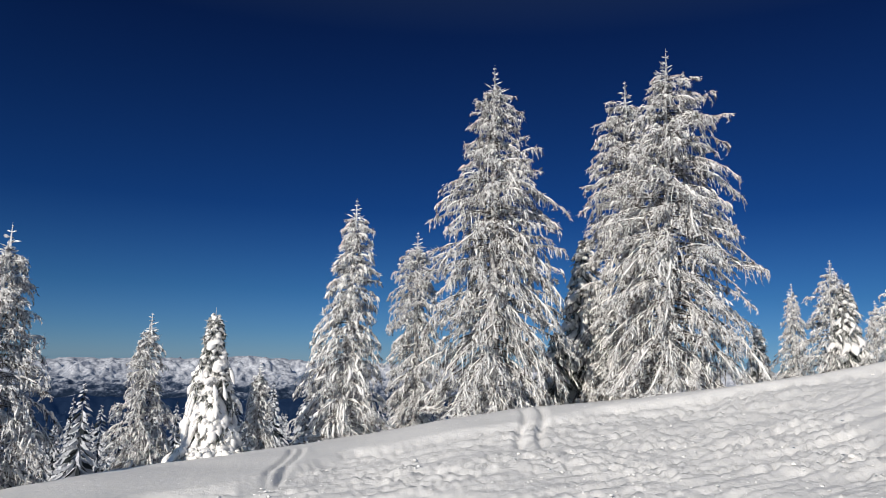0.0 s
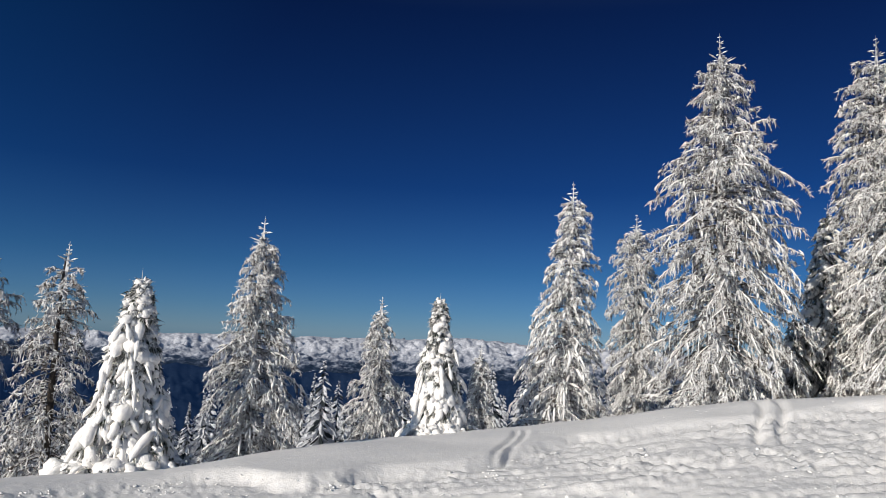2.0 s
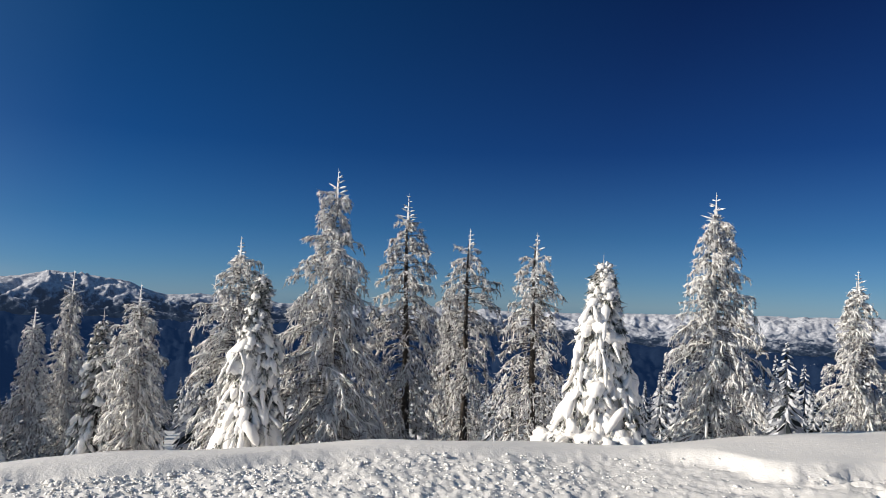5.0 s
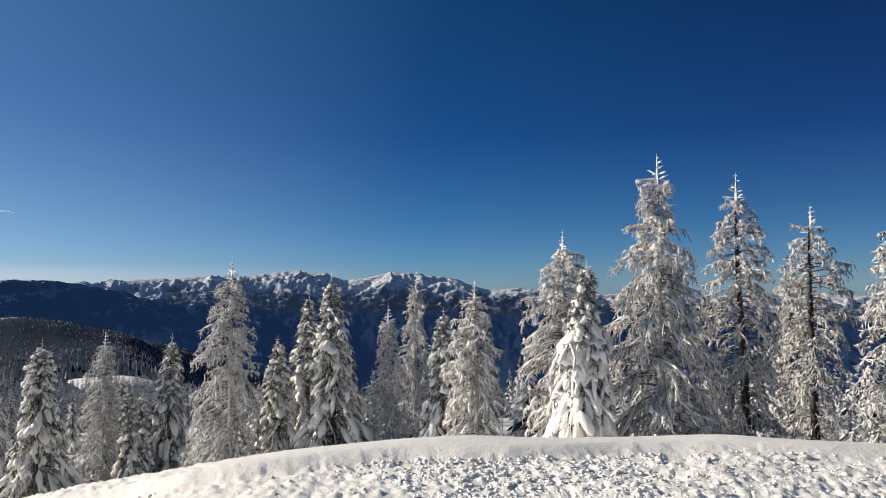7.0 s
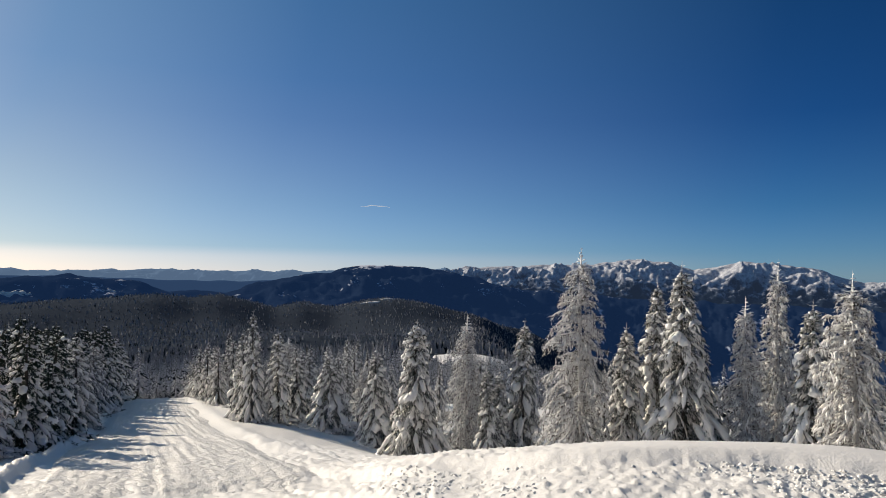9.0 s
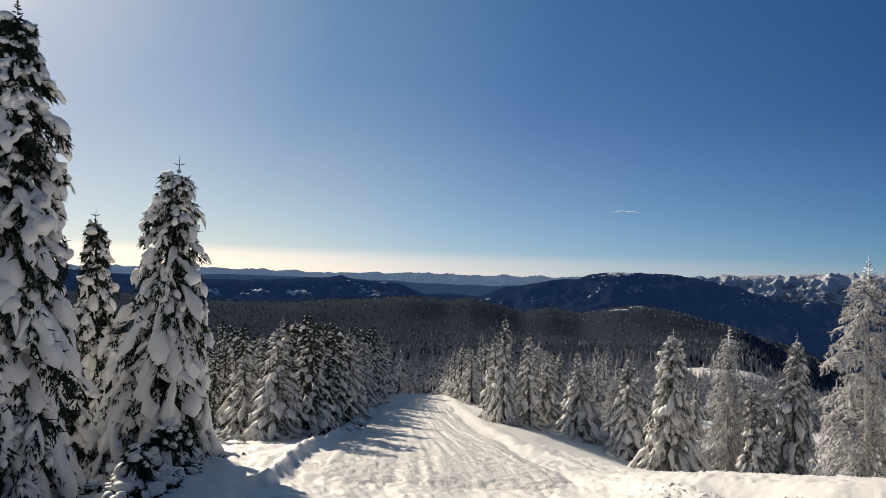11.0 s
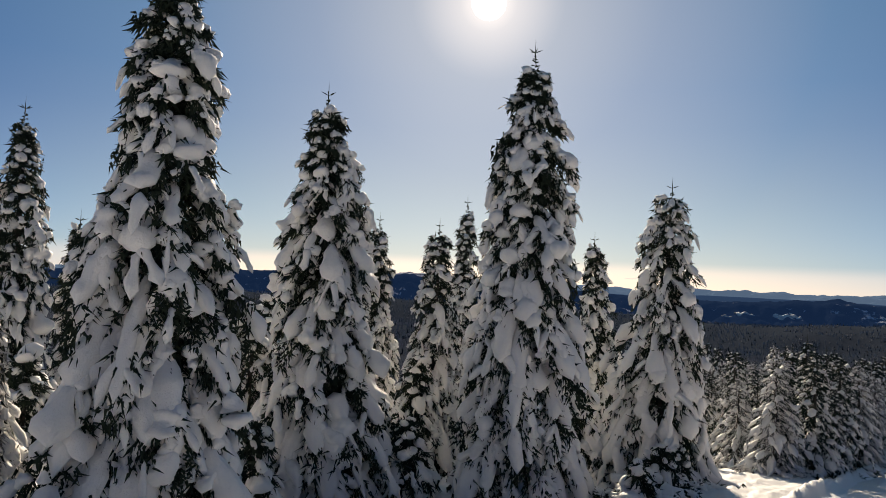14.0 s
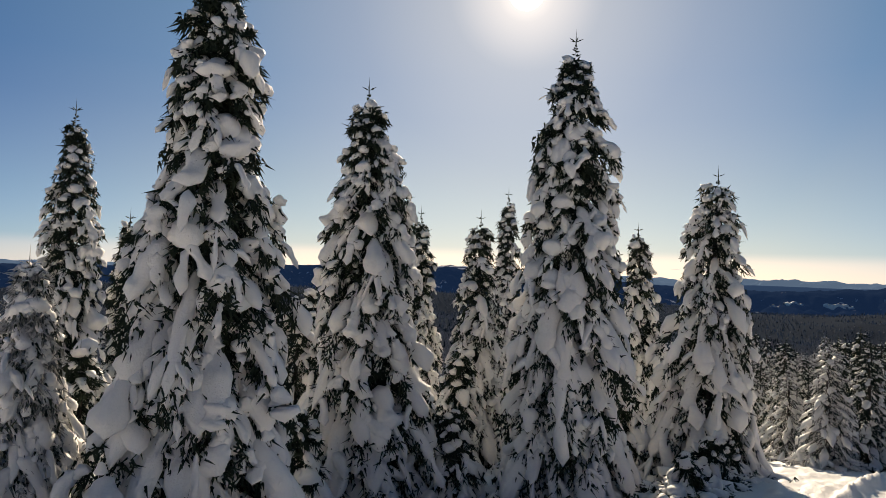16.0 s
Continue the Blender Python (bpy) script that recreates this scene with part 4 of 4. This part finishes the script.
# crown outlines: metres below the tip, half-widths to the left and to the right as seen from the knoll
OUTLINES = {
    0: [(0, 0, 0), (0.65, 0.25, 0.3), (1.4, 0.5, 1.05), (2.0, 0.9, 1.4), (2.9, 1.3, 2.0), (3.7, 1.6, 2.2), (5.3, 2.0, 2.3), (6.1, 2.1, 3.0), (7.3, 2.1, 3.1), (8.6, 2.1, 2.9), (10, 2.2, 2.8)],
    1: [(0, 0, 0), (0.7, 0.35, 0.35), (1.6, 1.0, 0.7), (3.1, 1.2, 1.0), (4.2, 1.5, 1.1), (9, 1.5, 1.3)],
    2: [(0, 0, 0), (0.75, 0.15, 0.15), (1.3, 0.55, 0.85), (2.0, 0.8, 1.1), (2.7, 0.95, 1.0), (3.35, 1.2, 1.7), (4.0, 1.7, 2.4), (5.1, 2.0, 2.0), (5.9, 2.15, 2.2), (7.1, 2.15, 2.6), (8.5, 2.2, 2.4), (10.2, 2.4, 2.1)],
    3: [(0, 0, 0), (0.5, 0.3, 0.3), (1.2, 0.7, 0.6), (2, 0.95, 0.85), (3, 1.05, 1.0), (6, 1.1, 1.1)],
    4: [(0, 0, 0), (0.3, 0.2, 0.15), (0.65, 0.28, 0.32), (1.4, 0.4, 0.6), (2.1, 0.55, 0.7), (2.9, 0.75, 0.8), (3.5, 1.0, 0.85), (4.5, 1.5, 0.95), (6, 1.55, 1.3)],
    8: [(0, 0, 0), (0.36, 0.14, 0.14), (0.81, 0.36, 0.32), (1.44, 0.63, 0.63), (2.07, 0.59, 0.63), (2.7, 0.77, 0.77), (3.42, 0.95, 0.9), (5.4, 0.81, 0.81)],
    9: [(0, 0, 0), (0.4, 0.23, 0.23), (0.98, 0.57, 0.52), (1.72, 0.75, 0.98), (2.42, 0.98, 0.98), (3.22, 1.09, 0.98), (6.9, 1.03, 1.03)],
    11: [(0, 0, 0), (0.4, 0.15, 0.15), (0.9, 0.35, 0.3), (1.4, 0.6, 0.55), (2.0, 0.65, 0.8), (2.5, 0.95, 0.85), (3.1, 1.1, 0.9), (3.8, 1.15, 1.0), (6, 1.2, 1.0)],
    12: [(0, 0, 0), (0.36, 0.2, 0.2), (0.9, 0.5, 0.35), (1.3, 0.35, 0.3), (1.6, 0.65, 0.5), (2.0, 0.9, 0.7), (2.4, 0.9, 1.0), (3.0, 1.1, 1.15), (3.7, 1.4, 1.2), (4.5, 1.75, 1.4), (6, 1.8, 1.6)],
    13: [(0, 0.1, 0.1), (0.15, 0.25, 0.25), (0.5, 0.4, 0.55), (0.9, 0.5, 0.75), (1.4, 0.7, 0.85), (2.0, 1.1, 0.8), (3.6, 1.4, 1.2), (6, 1.4, 1.3)],
    14: [(0, 0.15, 0.15), (0.2, 0.3, 0.35), (0.8, 0.35, 0.45), (1.4, 0.7, 0.6), (2, 1.0, 0.7), (3, 1.0, 0.85), (5, 1.0, 0.9)],
}
PALE_OUTLINE = [(0, 0, 0), (0.5, 0.3, 0.3), (1.3, 0.65, 0.5), (2, 0.85, 0.65), (2.9, 1.2, 0.85), (4.3, 1.5, 1.0), (6, 1.6, 1.1)]
THIN, LADEN = (8, 9, 10, 11), (4, 13, 14)
for i, (x, y, top, crown) in enumerate(KNOLL_LARCHES):
    larch(100 + i, x, y, top, crown * 1.05, 1.0 if top > 4 else 0.8, 0.7 if i in THIN else 0.0, 1.0 if i in LADEN else 0.3 if i in THIN else 0.55, OUTLINES.get(i),
          "thinly rimed larch with dark bare trunk on the knoll" if i in THIN else "larch thickly hung with snow beside the brow" if i in LADEN else "rime-covered larch with drooping white twigs on the snow knoll")
for i, (x, y, top, crown) in enumerate(SLOPE_LARCHES):
    larch(200 + i, x, y, top, crown * 1.0, 0.6, 0.0, 0.5, PALE_OUTLINE if i == 2 else None, "rimed larch with thin drooping branches below the knoll")

WRAPPED_SPRUCES = [
    (0.95, -9.45, 1.77, 0.66),
    (-5.08, 17.27, 2.74, 0.62),
    (-8.57, 11.07, 2.57, 0.80),
    (-14.69, 7.51, 2.22, 0.73),
]
SLOPE_SPRUCES = [
    (-22.06, 6.50, 1.05, 0.91),
    (-24.76, 3.45, 2.13, 1.30),
    (-26.84, 2.95, 1.56, 0.99),
    (-25.94, 1.83, 0.04, 0.84),
    (-30.95, -1.84, -0.14, 1.04),
    (-28.41, -5.82, -0.11, 1.29),
    (-31.93, -8.35, -1.57, 1.01),
    (-34.21, -11.21, -2.23, 1.24),
    (-36.51, -13.70, -3.52, 1.13),
    (-28.83, -3.17, -1.89, 0.58),
    (-29.88, -2.72, -2.14, 0.55),
    (15.65, 29.05, 5.35, 1.06),
    (14.03, 33.15, 3.77, 0.77),
    (4.92, 25.53, 6.41, 1.29),
    (3.88, 24.70, 2.85, 0.69),
]
NEAR_SPRUCES = [
    (-0.92, -8.95, 5.15, 1.27),
    (-3.50, -12.00, 4.73, 1.29),
    (-6.82, -11.07, 5.74, 1.34),
    (-10.69, -11.91, 3.83, 1.37),
    (1.01, -14.97, 4.48, 0.80),
    (-11.32, -15.26, 2.91, 0.90),
    (-9.53, -18.71, 3.95, 0.72),
    (-7.59, -16.32, 3.06, 1.03),
    (-6.97, -18.75, 3.29, 0.76),
    (2.69, -16.79, 1.94, 0.78),
    (0.07, -16.00, 2.66, 0.55),
]
for i, (x, y, top, crown) in enumerate(WRAPPED_SPRUCES):
    spruce(360 + i, x, y, top, crown * 0.98, 1.0, 1.12, "small spruce wholly wrapped in thick snow", split=True, sag=1.25, power=0.80, dense=2.3, rime=True)
for i, (x, y, top, crown) in enumerate(SLOPE_SPRUCES):
    spruce(300 + i, x, y, top, crown * 1.0, 0.49, 0.95, "spruce laden with snow on the slope below the knoll", rime=True, dense=1.7)
for i, (x, y, top, crown) in enumerate(NEAR_SPRUCES):
    spruce(400 + i, x, y, top, crown * 0.88, 1.0 if math.hypot(x, y) < 13.5 else 0.6, 1.05, "tall spruce bowed under heavy snow pillows", split=True, power=0.62, sag=1.05, dense=1.6)

YOUNG_SPRUCES = [
    (-5.2, -15.2, 1.2, 0.95), (-3.4, -16.8, 1.2, 1.0), (-1.9, -14.3, 0.9, 0.95), (-0.6, -19.0, 1.3, 1.0), (-8.8, -14.6, 0.6, 0.9), (-10.2, -17.9, 0.8, 0.9),
    (-4.6, -21.0, 1.3, 1.1), (-12.9, -14.4, -0.7, 0.75), (-2.4, -22.5, 1.4, 1.1), (1.6, -21.0, 1.2, 1.1), (-5.9, -13.4, 0.3, 0.85), (-1.5, -12.3, 0.4, 0.85),
    (-8.9, -12.6, -0.2, 0.75), (-2.2, -10.6, -0.3, 0.6), (0.6, -12.2, 0.5, 0.8), (-4.9, -11.6, -0.6, 0.6), (-7.7, -13.2, 0.5, 0.8), (2.2, -13.5, 0.4, 0.8), (-9.3, -10.5, -1.1, 0.5), (-10.1, -10.9, -1.3, 0.45), (-8.3, -9.9, -1.2, 0.5),
]
for i, (x, y, top, crown) in enumerate(YOUNG_SPRUCES):
    spruce(450 + i, x, y, top, crown, 0.6, 1.05, "young spruce half buried in snow among taller trees", sag=1.0, dense=1.2)

# roadside woods: a few models, repeated at different sizes and turns
models = [spruce(500 + i, -44 - 2 * i, -34 - 3 * i, ground_z(-44 - 2 * i, -34 - 3 * i) + 5.2 + 0.5 * i, 1.0 + 0.06 * i, 0.18, 1.0, "slender spruce dusted with snow beside the piste", "roadside woods", True, dense=1.4) for i in range(4)]
shade_models = [spruce(520 + i, -40 - 2 * i, -38 - 3 * i, ground_z(-40 - 2 * i, -38 - 3 * i) + 5.4 + 0.5 * i, 1.0 + 0.06 * i, 0.22, 0.85, "dark spruce flecked with snow in the row beside the piste", "roadside woods", False, dense=1.4) for i in range(3)]
rng = np.random.default_rng(7)


def stand(x, y, scale, kinds):
    if 94 < math.degrees(math.atan2(-x, y)) < 101 and math.hypot(x, y) > 52:
        return
    m = copy_thing(kinds[int(rng.integers(0, len(kinds)))], pose(x, y, ground_z(x, y), 0, 0, float(rng.uniform(0, 360))))
    m.scale = (scale * float(rng.uniform(0.85, 1.15)) * (1.0 if kinds is models else 1.25),) * 2 + (scale,)


def piste_place(along, side):
    a = radians(121.0)
    return -math.sin(a) * along - math.cos(a) * side, math.cos(a) * along - math.sin(a) * side


for k in range(52):
    stand(*piste_place(21 + 1.2 * k + float(rng.uniform(-0.4, 0.4)), float(rng.uniform(2.7, 3.8))), float(rng.uniform(0.44, 0.60)) * (1 + 0.021 * k), shade_models + models[:2])
for k in range(150):
    al = float(rng.uniform(22, 82))
    sd = float(3.8 + rng.uniform(0, 1) ** 2.0 * 16)
    stand(*piste_place(al, sd), float(rng.uniform(0.42, 0.60)) * (1 + 0.016 * (al - 19)), shade_models + models[:2])
for k in range(125):
    al = float(rng.uniform(36, 100))
    sd = -float(3.7 + rng.uniform(0, 1) ** 1.7 * 26)
    stand(*piste_place(al, sd), float(rng.uniform(0.5, 0.85)), models)


# the woods behind, too far to tell one tree from the next: ragged whorls of sagging boughs, joined into one mesh
def whorled_woods(rng, x, y, z, hgt, wid, count, label):
    n = len(x)
    u = (np.arange(count)[None] + rng.uniform(0, 1, (n, count))) / count
    a = np.arange(count)[None] * 2.39996 + rng.uniform(0, 6.28, (n, 1)) + rng.uniform(-0.4, 0.4, (n, count))
    out = wid[:, None] * (1 - u) ** 0.75 * rng.uniform(0.65, 1.25, (n, count)) + 0.05 * wid[:, None]
    at = z[:, None] + hgt[:, None] * (0.05 + 0.9 * u)
    b0 = np.stack([x[:, None] + np.cos(a) * out * 0.05, y[:, None] + np.sin(a) * out * 0.05, at + 0.12 * out], -1).reshape(-1, 3)
    b1 = np.stack([x[:, None] + np.cos(a) * out, y[:, None] + np.sin(a) * out, at - out * rng.uniform(0.25, 0.75, (n, count))], -1).reshape(-1, 3)
    thick = np.repeat(hgt, count) * rng.uniform(0.018, 0.038, n * count) * (1.15 - 0.7 * u.ravel())
    tip = np.stack([x, y, z + hgt], -1)
    v, f = joined([spindles(b0, b1, thick, 0.62), spindles(tip - np.array([0, 0, 1.0]) * hgt[:, None], tip, hgt * 0.012, 0.2)])
    return tagged(mesh_object("snowy_woods", v, f, FAR_TREE, smooth=False), label, "woods", kind="stuff")


def scattered(rng, count, a0, a1, r0, r1, power):
    az, far = np.radians(rng.uniform(a0, a1, count)), r0 + (r1 - r0) * rng.uniform(0, 1, count) ** power
    return -np.sin(az) * far, np.cos(az) * far


def ground_at(x, y):
    return height(np.degrees(np.arctan2(-x, y)), np.hypot(x, y))


wrng = np.random.default_rng(71)
bits = [scattered(wrng, 420, -14, 44, 44, 112, 0.8), scattered(wrng, 130, 44, 84, 36, 100, 1.2)]
end = [piste_place(float(wrng.uniform(84, 112)), float(wrng.uniform(-5, 7))) for k in range(34)]
bits.append((np.array([e[0] for e in end]), np.array([e[1] for e in end])))
wx, wy = np.concatenate([q[0] for q in bits]), np.concatenate([q[1] for q in bits])
wh = wrng.uniform(3.6, 6.6, len(wx))
whorled_woods(wrng, wx, wy, ground_at(wx, wy) - 0.1, wh, wh * wrng.uniform(0.15, 0.22, len(wx)), 80, "snow-dusted spruce woods falling away behind the knoll")

# snow-covered meadows among the woods: bearings and distances of their edges
CLEARINGS = [(93.4, 100.6, 240, 292), (94.6, 97.4, 330, 352), (103.2, 104.6, 1455, 1480), (104.4, 106.0, 1330, 1362), (128.7, 130.6, 2700, 2745), (131.6, 134.0, 2660, 2690), (123.4, 124.4, 2720, 2750), (135, 137.5, 2690, 2720)]


def clearing(a0, a1, r0, r1):
    az, r = np.linspace(a0, a1, 24), np.linspace(r0, r1, 14)
    A, R = np.meshgrid(az, r, indexing="ij")
    X, Y = -np.sin(np.radians(A)) * R, np.cos(np.radians(A)) * R
    u, w = (A - a0) / (a1 - a0) * 2 - 1, (R - r0) / (r1 - r0) * 2 - 1
    out = np.sqrt(u ** 2 + w ** 2) + 1.2 * (fractal(A * 1.7, R / (r1 - r0) * 4, 3, 141) - 0.5)
    Z = far_z(A, R, X, Y) + np.where(R < 1000, 0.4, 1.2) - np.clip(out - 0.85, 0, 1) * (5 if r0 < 1000 else 60)
    v, f = polar_sheet(az, r, Z)
    tagged(mesh_object("snow_meadow", v, f, SNOW_FAR), "open snow meadow among dark woods", "meadow", "snow meadows")


for c in CLEARINGS:
    clearing(*c)


# woods on the slopes and hills beyond
def woods(count, seed, a0, a1, r0, r1):
    rng = np.random.default_rng(seed)
    az = rng.uniform(a0, a1, count)
    r = r0 * (r1 / r0) ** rng.uniform(0, 1, count) ** 0.9
    for c0, c1, q0, q1 in CLEARINGS:
        out = (az > c0) & (az < c1) & (r > q0 - (0 if q0 > 1000 else 8)) & (r < q1) & (rng.uniform(0, 1, len(az)) < 0.96)
        az, r = az[~out], r[~out]
    x, y = -np.sin(np.radians(az)) * r, np.cos(np.radians(az)) * r
    keep = fractal(x / 45, y / 45, 3, 131) > np.where(r > 260, 0.34, 0.27)
    az, r, x, y = az[keep], r[keep], x[keep], y[keep]
    z = far_z(az, r, x, y)
    n = len(x)
    hgt = rng.uniform(3.0, 6.6, n) * (1 - 0.22 * step(r, 400, 1500))
    wid = hgt * rng.uniform(0.15, 0.24, n)
    if r1 < 400:
        return whorled_woods(rng, x, y, z, hgt, wid, 34, "dark conifer woods dusted with snow below the piste")
    tiers = []
    turn = rng.uniform(0, 6.28, n)
    for lo, hi, w in ((0.0, 0.72, 1.0), (0.4, 1.0, 0.58)):
        k = np.arange(4) * 2 * np.pi / 4
        a = turn[:, None] + k[None] + lo * 3
        rad = (wid * w)[:, None] * rng.uniform(0.6, 1.3, (n, 4))
        ring = np.stack([x[:, None] + np.cos(a) * rad, y[:, None] + np.sin(a) * rad, (z + hgt * lo)[:, None] + rng.uniform(-0.04, 0.06, (n, 4)) * hgt[:, None]], -1)
        apex = np.stack([x, y, z + hgt * hi], -1)[:, None]
        v = np.concatenate([ring, apex], 1).reshape(-1, 3)
        f = np.array([[i, (i + 1) % 4, 4] for i in range(4)])
        tiers.append((v, (np.arange(n)[:, None, None] * 5 + f[None]).reshape(-1, 3)))
    v, f = joined(tiers)
    return tagged(mesh_object("far_woods", v, f, FAR_TREE, smooth=False), "dark conifer woods dusted with snow across the valley", "woods", kind="stuff")


woods(1200, 17, -44, 89, 112, 190)
woods(4200, 19, 88, 160, 94, 300)
woods(420, 21, 91, 103, 150, 238)
woods(60000, 18, 88, 191, 290, 2150)


# loose clods of broken snow over the churned band
def clods(count, seed):
    rng = np.random.default_rng(seed)
    az = rng.uniform(-36, 104, count)
    dc = around(az, BROW, 1)
    r = 5.4 + (dc + around(az, BANK, 1) - 0.1 - 5.4) * rng.uniform(0, 1, count)
    lone = rng.uniform(0, 1, count) < 0.004
    r = np.where(lone, dc - rng.uniform(0, 0.9, count), r)
    x, y = -np.sin(np.radians(az)) * r, np.cos(np.radians(az)) * r
    keep = ((fractal(x * 0.9, y * 0.9, 3, 151) > 0.40) & ((az > 34) | (rng.uniform(0, 1, count) < 0.25)) & ((az > 58) | (rng.uniform(0, 1, count) < 0.5))) | lone
    x, y, az, r = x[keep], y[keep], az[keep], r[keep]
    n = len(x)
    ia = np.clip(np.searchsorted(near_az, az), 0, len(near_az) - 1)
    ir = np.clip(np.searchsorted(near_r, r), 0, len(near_r) - 1)
    z = near_z[ia, ir]
    size = rng.uniform(0.010, 0.023, n) * np.where(az > 58, 0.95, 0.8) * (1 + 1.8 * (rng.uniform(0, 1, n) ** 10))
    ring = np.array([[1, 0], [0.31, 0.95], [-0.81, 0.59], [-0.81, -0.59], [0.31, -0.95]])
    base = np.concatenate([np.column_stack([ring, np.full(5, -0.4)]), np.column_stack([ring * 0.72, np.full(5, 0.34)]), [[0, 0, 0.5]]])
    v = base[None] * (1 + rng.uniform(-0.28, 0.28, (n, 11, 3))) * size[:, None, None] * np.stack([rng.uniform(0.8, 1.5, n), rng.uniform(0.7, 1.1, n), rng.uniform(0.5, 1.0, n)], -1)[:, None]
    a = rng.uniform(0, 6.28, n)
    c, q = np.cos(a)[:, None], np.sin(a)[:, None]
    v = np.stack([v[..., 0] * c - v[..., 1] * q + x[:, None], v[..., 0] * q + v[..., 1] * c + y[:, None], v[..., 2] + z[:, None]], -1)
    f = [[k, (k + 1) % 5, 5 + (k + 1) % 5] for k in range(5)] + [[k, 5 + (k + 1) % 5, 5 + k] for k in range(5)] + [[5 + k, 5 + (k + 1) % 5, 10] for k in range(5)]
    f = (np.arange(n)[:, None, None] * 11 + np.array(f)[None]).reshape(-1, 3)
    tagged(mesh_object("snow_clods", v.reshape(-1, 3), f, SNOW_SOFT), "loose white clods of broken snow on the churned knoll", "snow", kind="stuff")


clods(34000, 23)

# thin streaks of cloud far off, low in the sky
cloud_mat, cn, cl, cb = material("thin_cloud")
cb.inputs["Base Color"].default_value = (0.75, 0.75, 0.76, 1)
# a pale glow painted in for sunlight scattered through the cloud
cb.inputs["Emission Color"].default_value, cb.inputs["Emission Strength"].default_value = (0.30, 0.34, 0.40, 1), 1.0


def cloud(bearing, half, lift, thick, label):
    t = np.linspace(-1, 1, 22)
    a = np.radians(bearing + t * half)
    line = np.stack([-np.sin(a) * 4500, np.cos(a) * 4500, 4500 * math.tan(radians(lift)) + 6 * np.cos(t * 2.2) + 2 * np.sin(t * 7)], -1)[None]
    body = (1 - t ** 2) ** 0.7
    v, f = tubes(line, (1.5 * thick * body + 0.2)[None], (thick * body * (0.7 + 0.3 * np.sin(t * 9 + bearing)) + 0.2)[None], sides=6)
    tagged(mesh_object("cloud", v, f, cloud_mat), label, "cloud", kind="structure")


cloud(105.0, 1.17, 5.05, 3.2, "thin white streak of cloud over the hills")
cloud(138.5, 2.4, 0.55, 2.6, "thin grey streak of cloud low on the horizon")
cloud(146.5, 3.2, 0.30, 2.2, "thin grey streak of cloud low on the horizon")
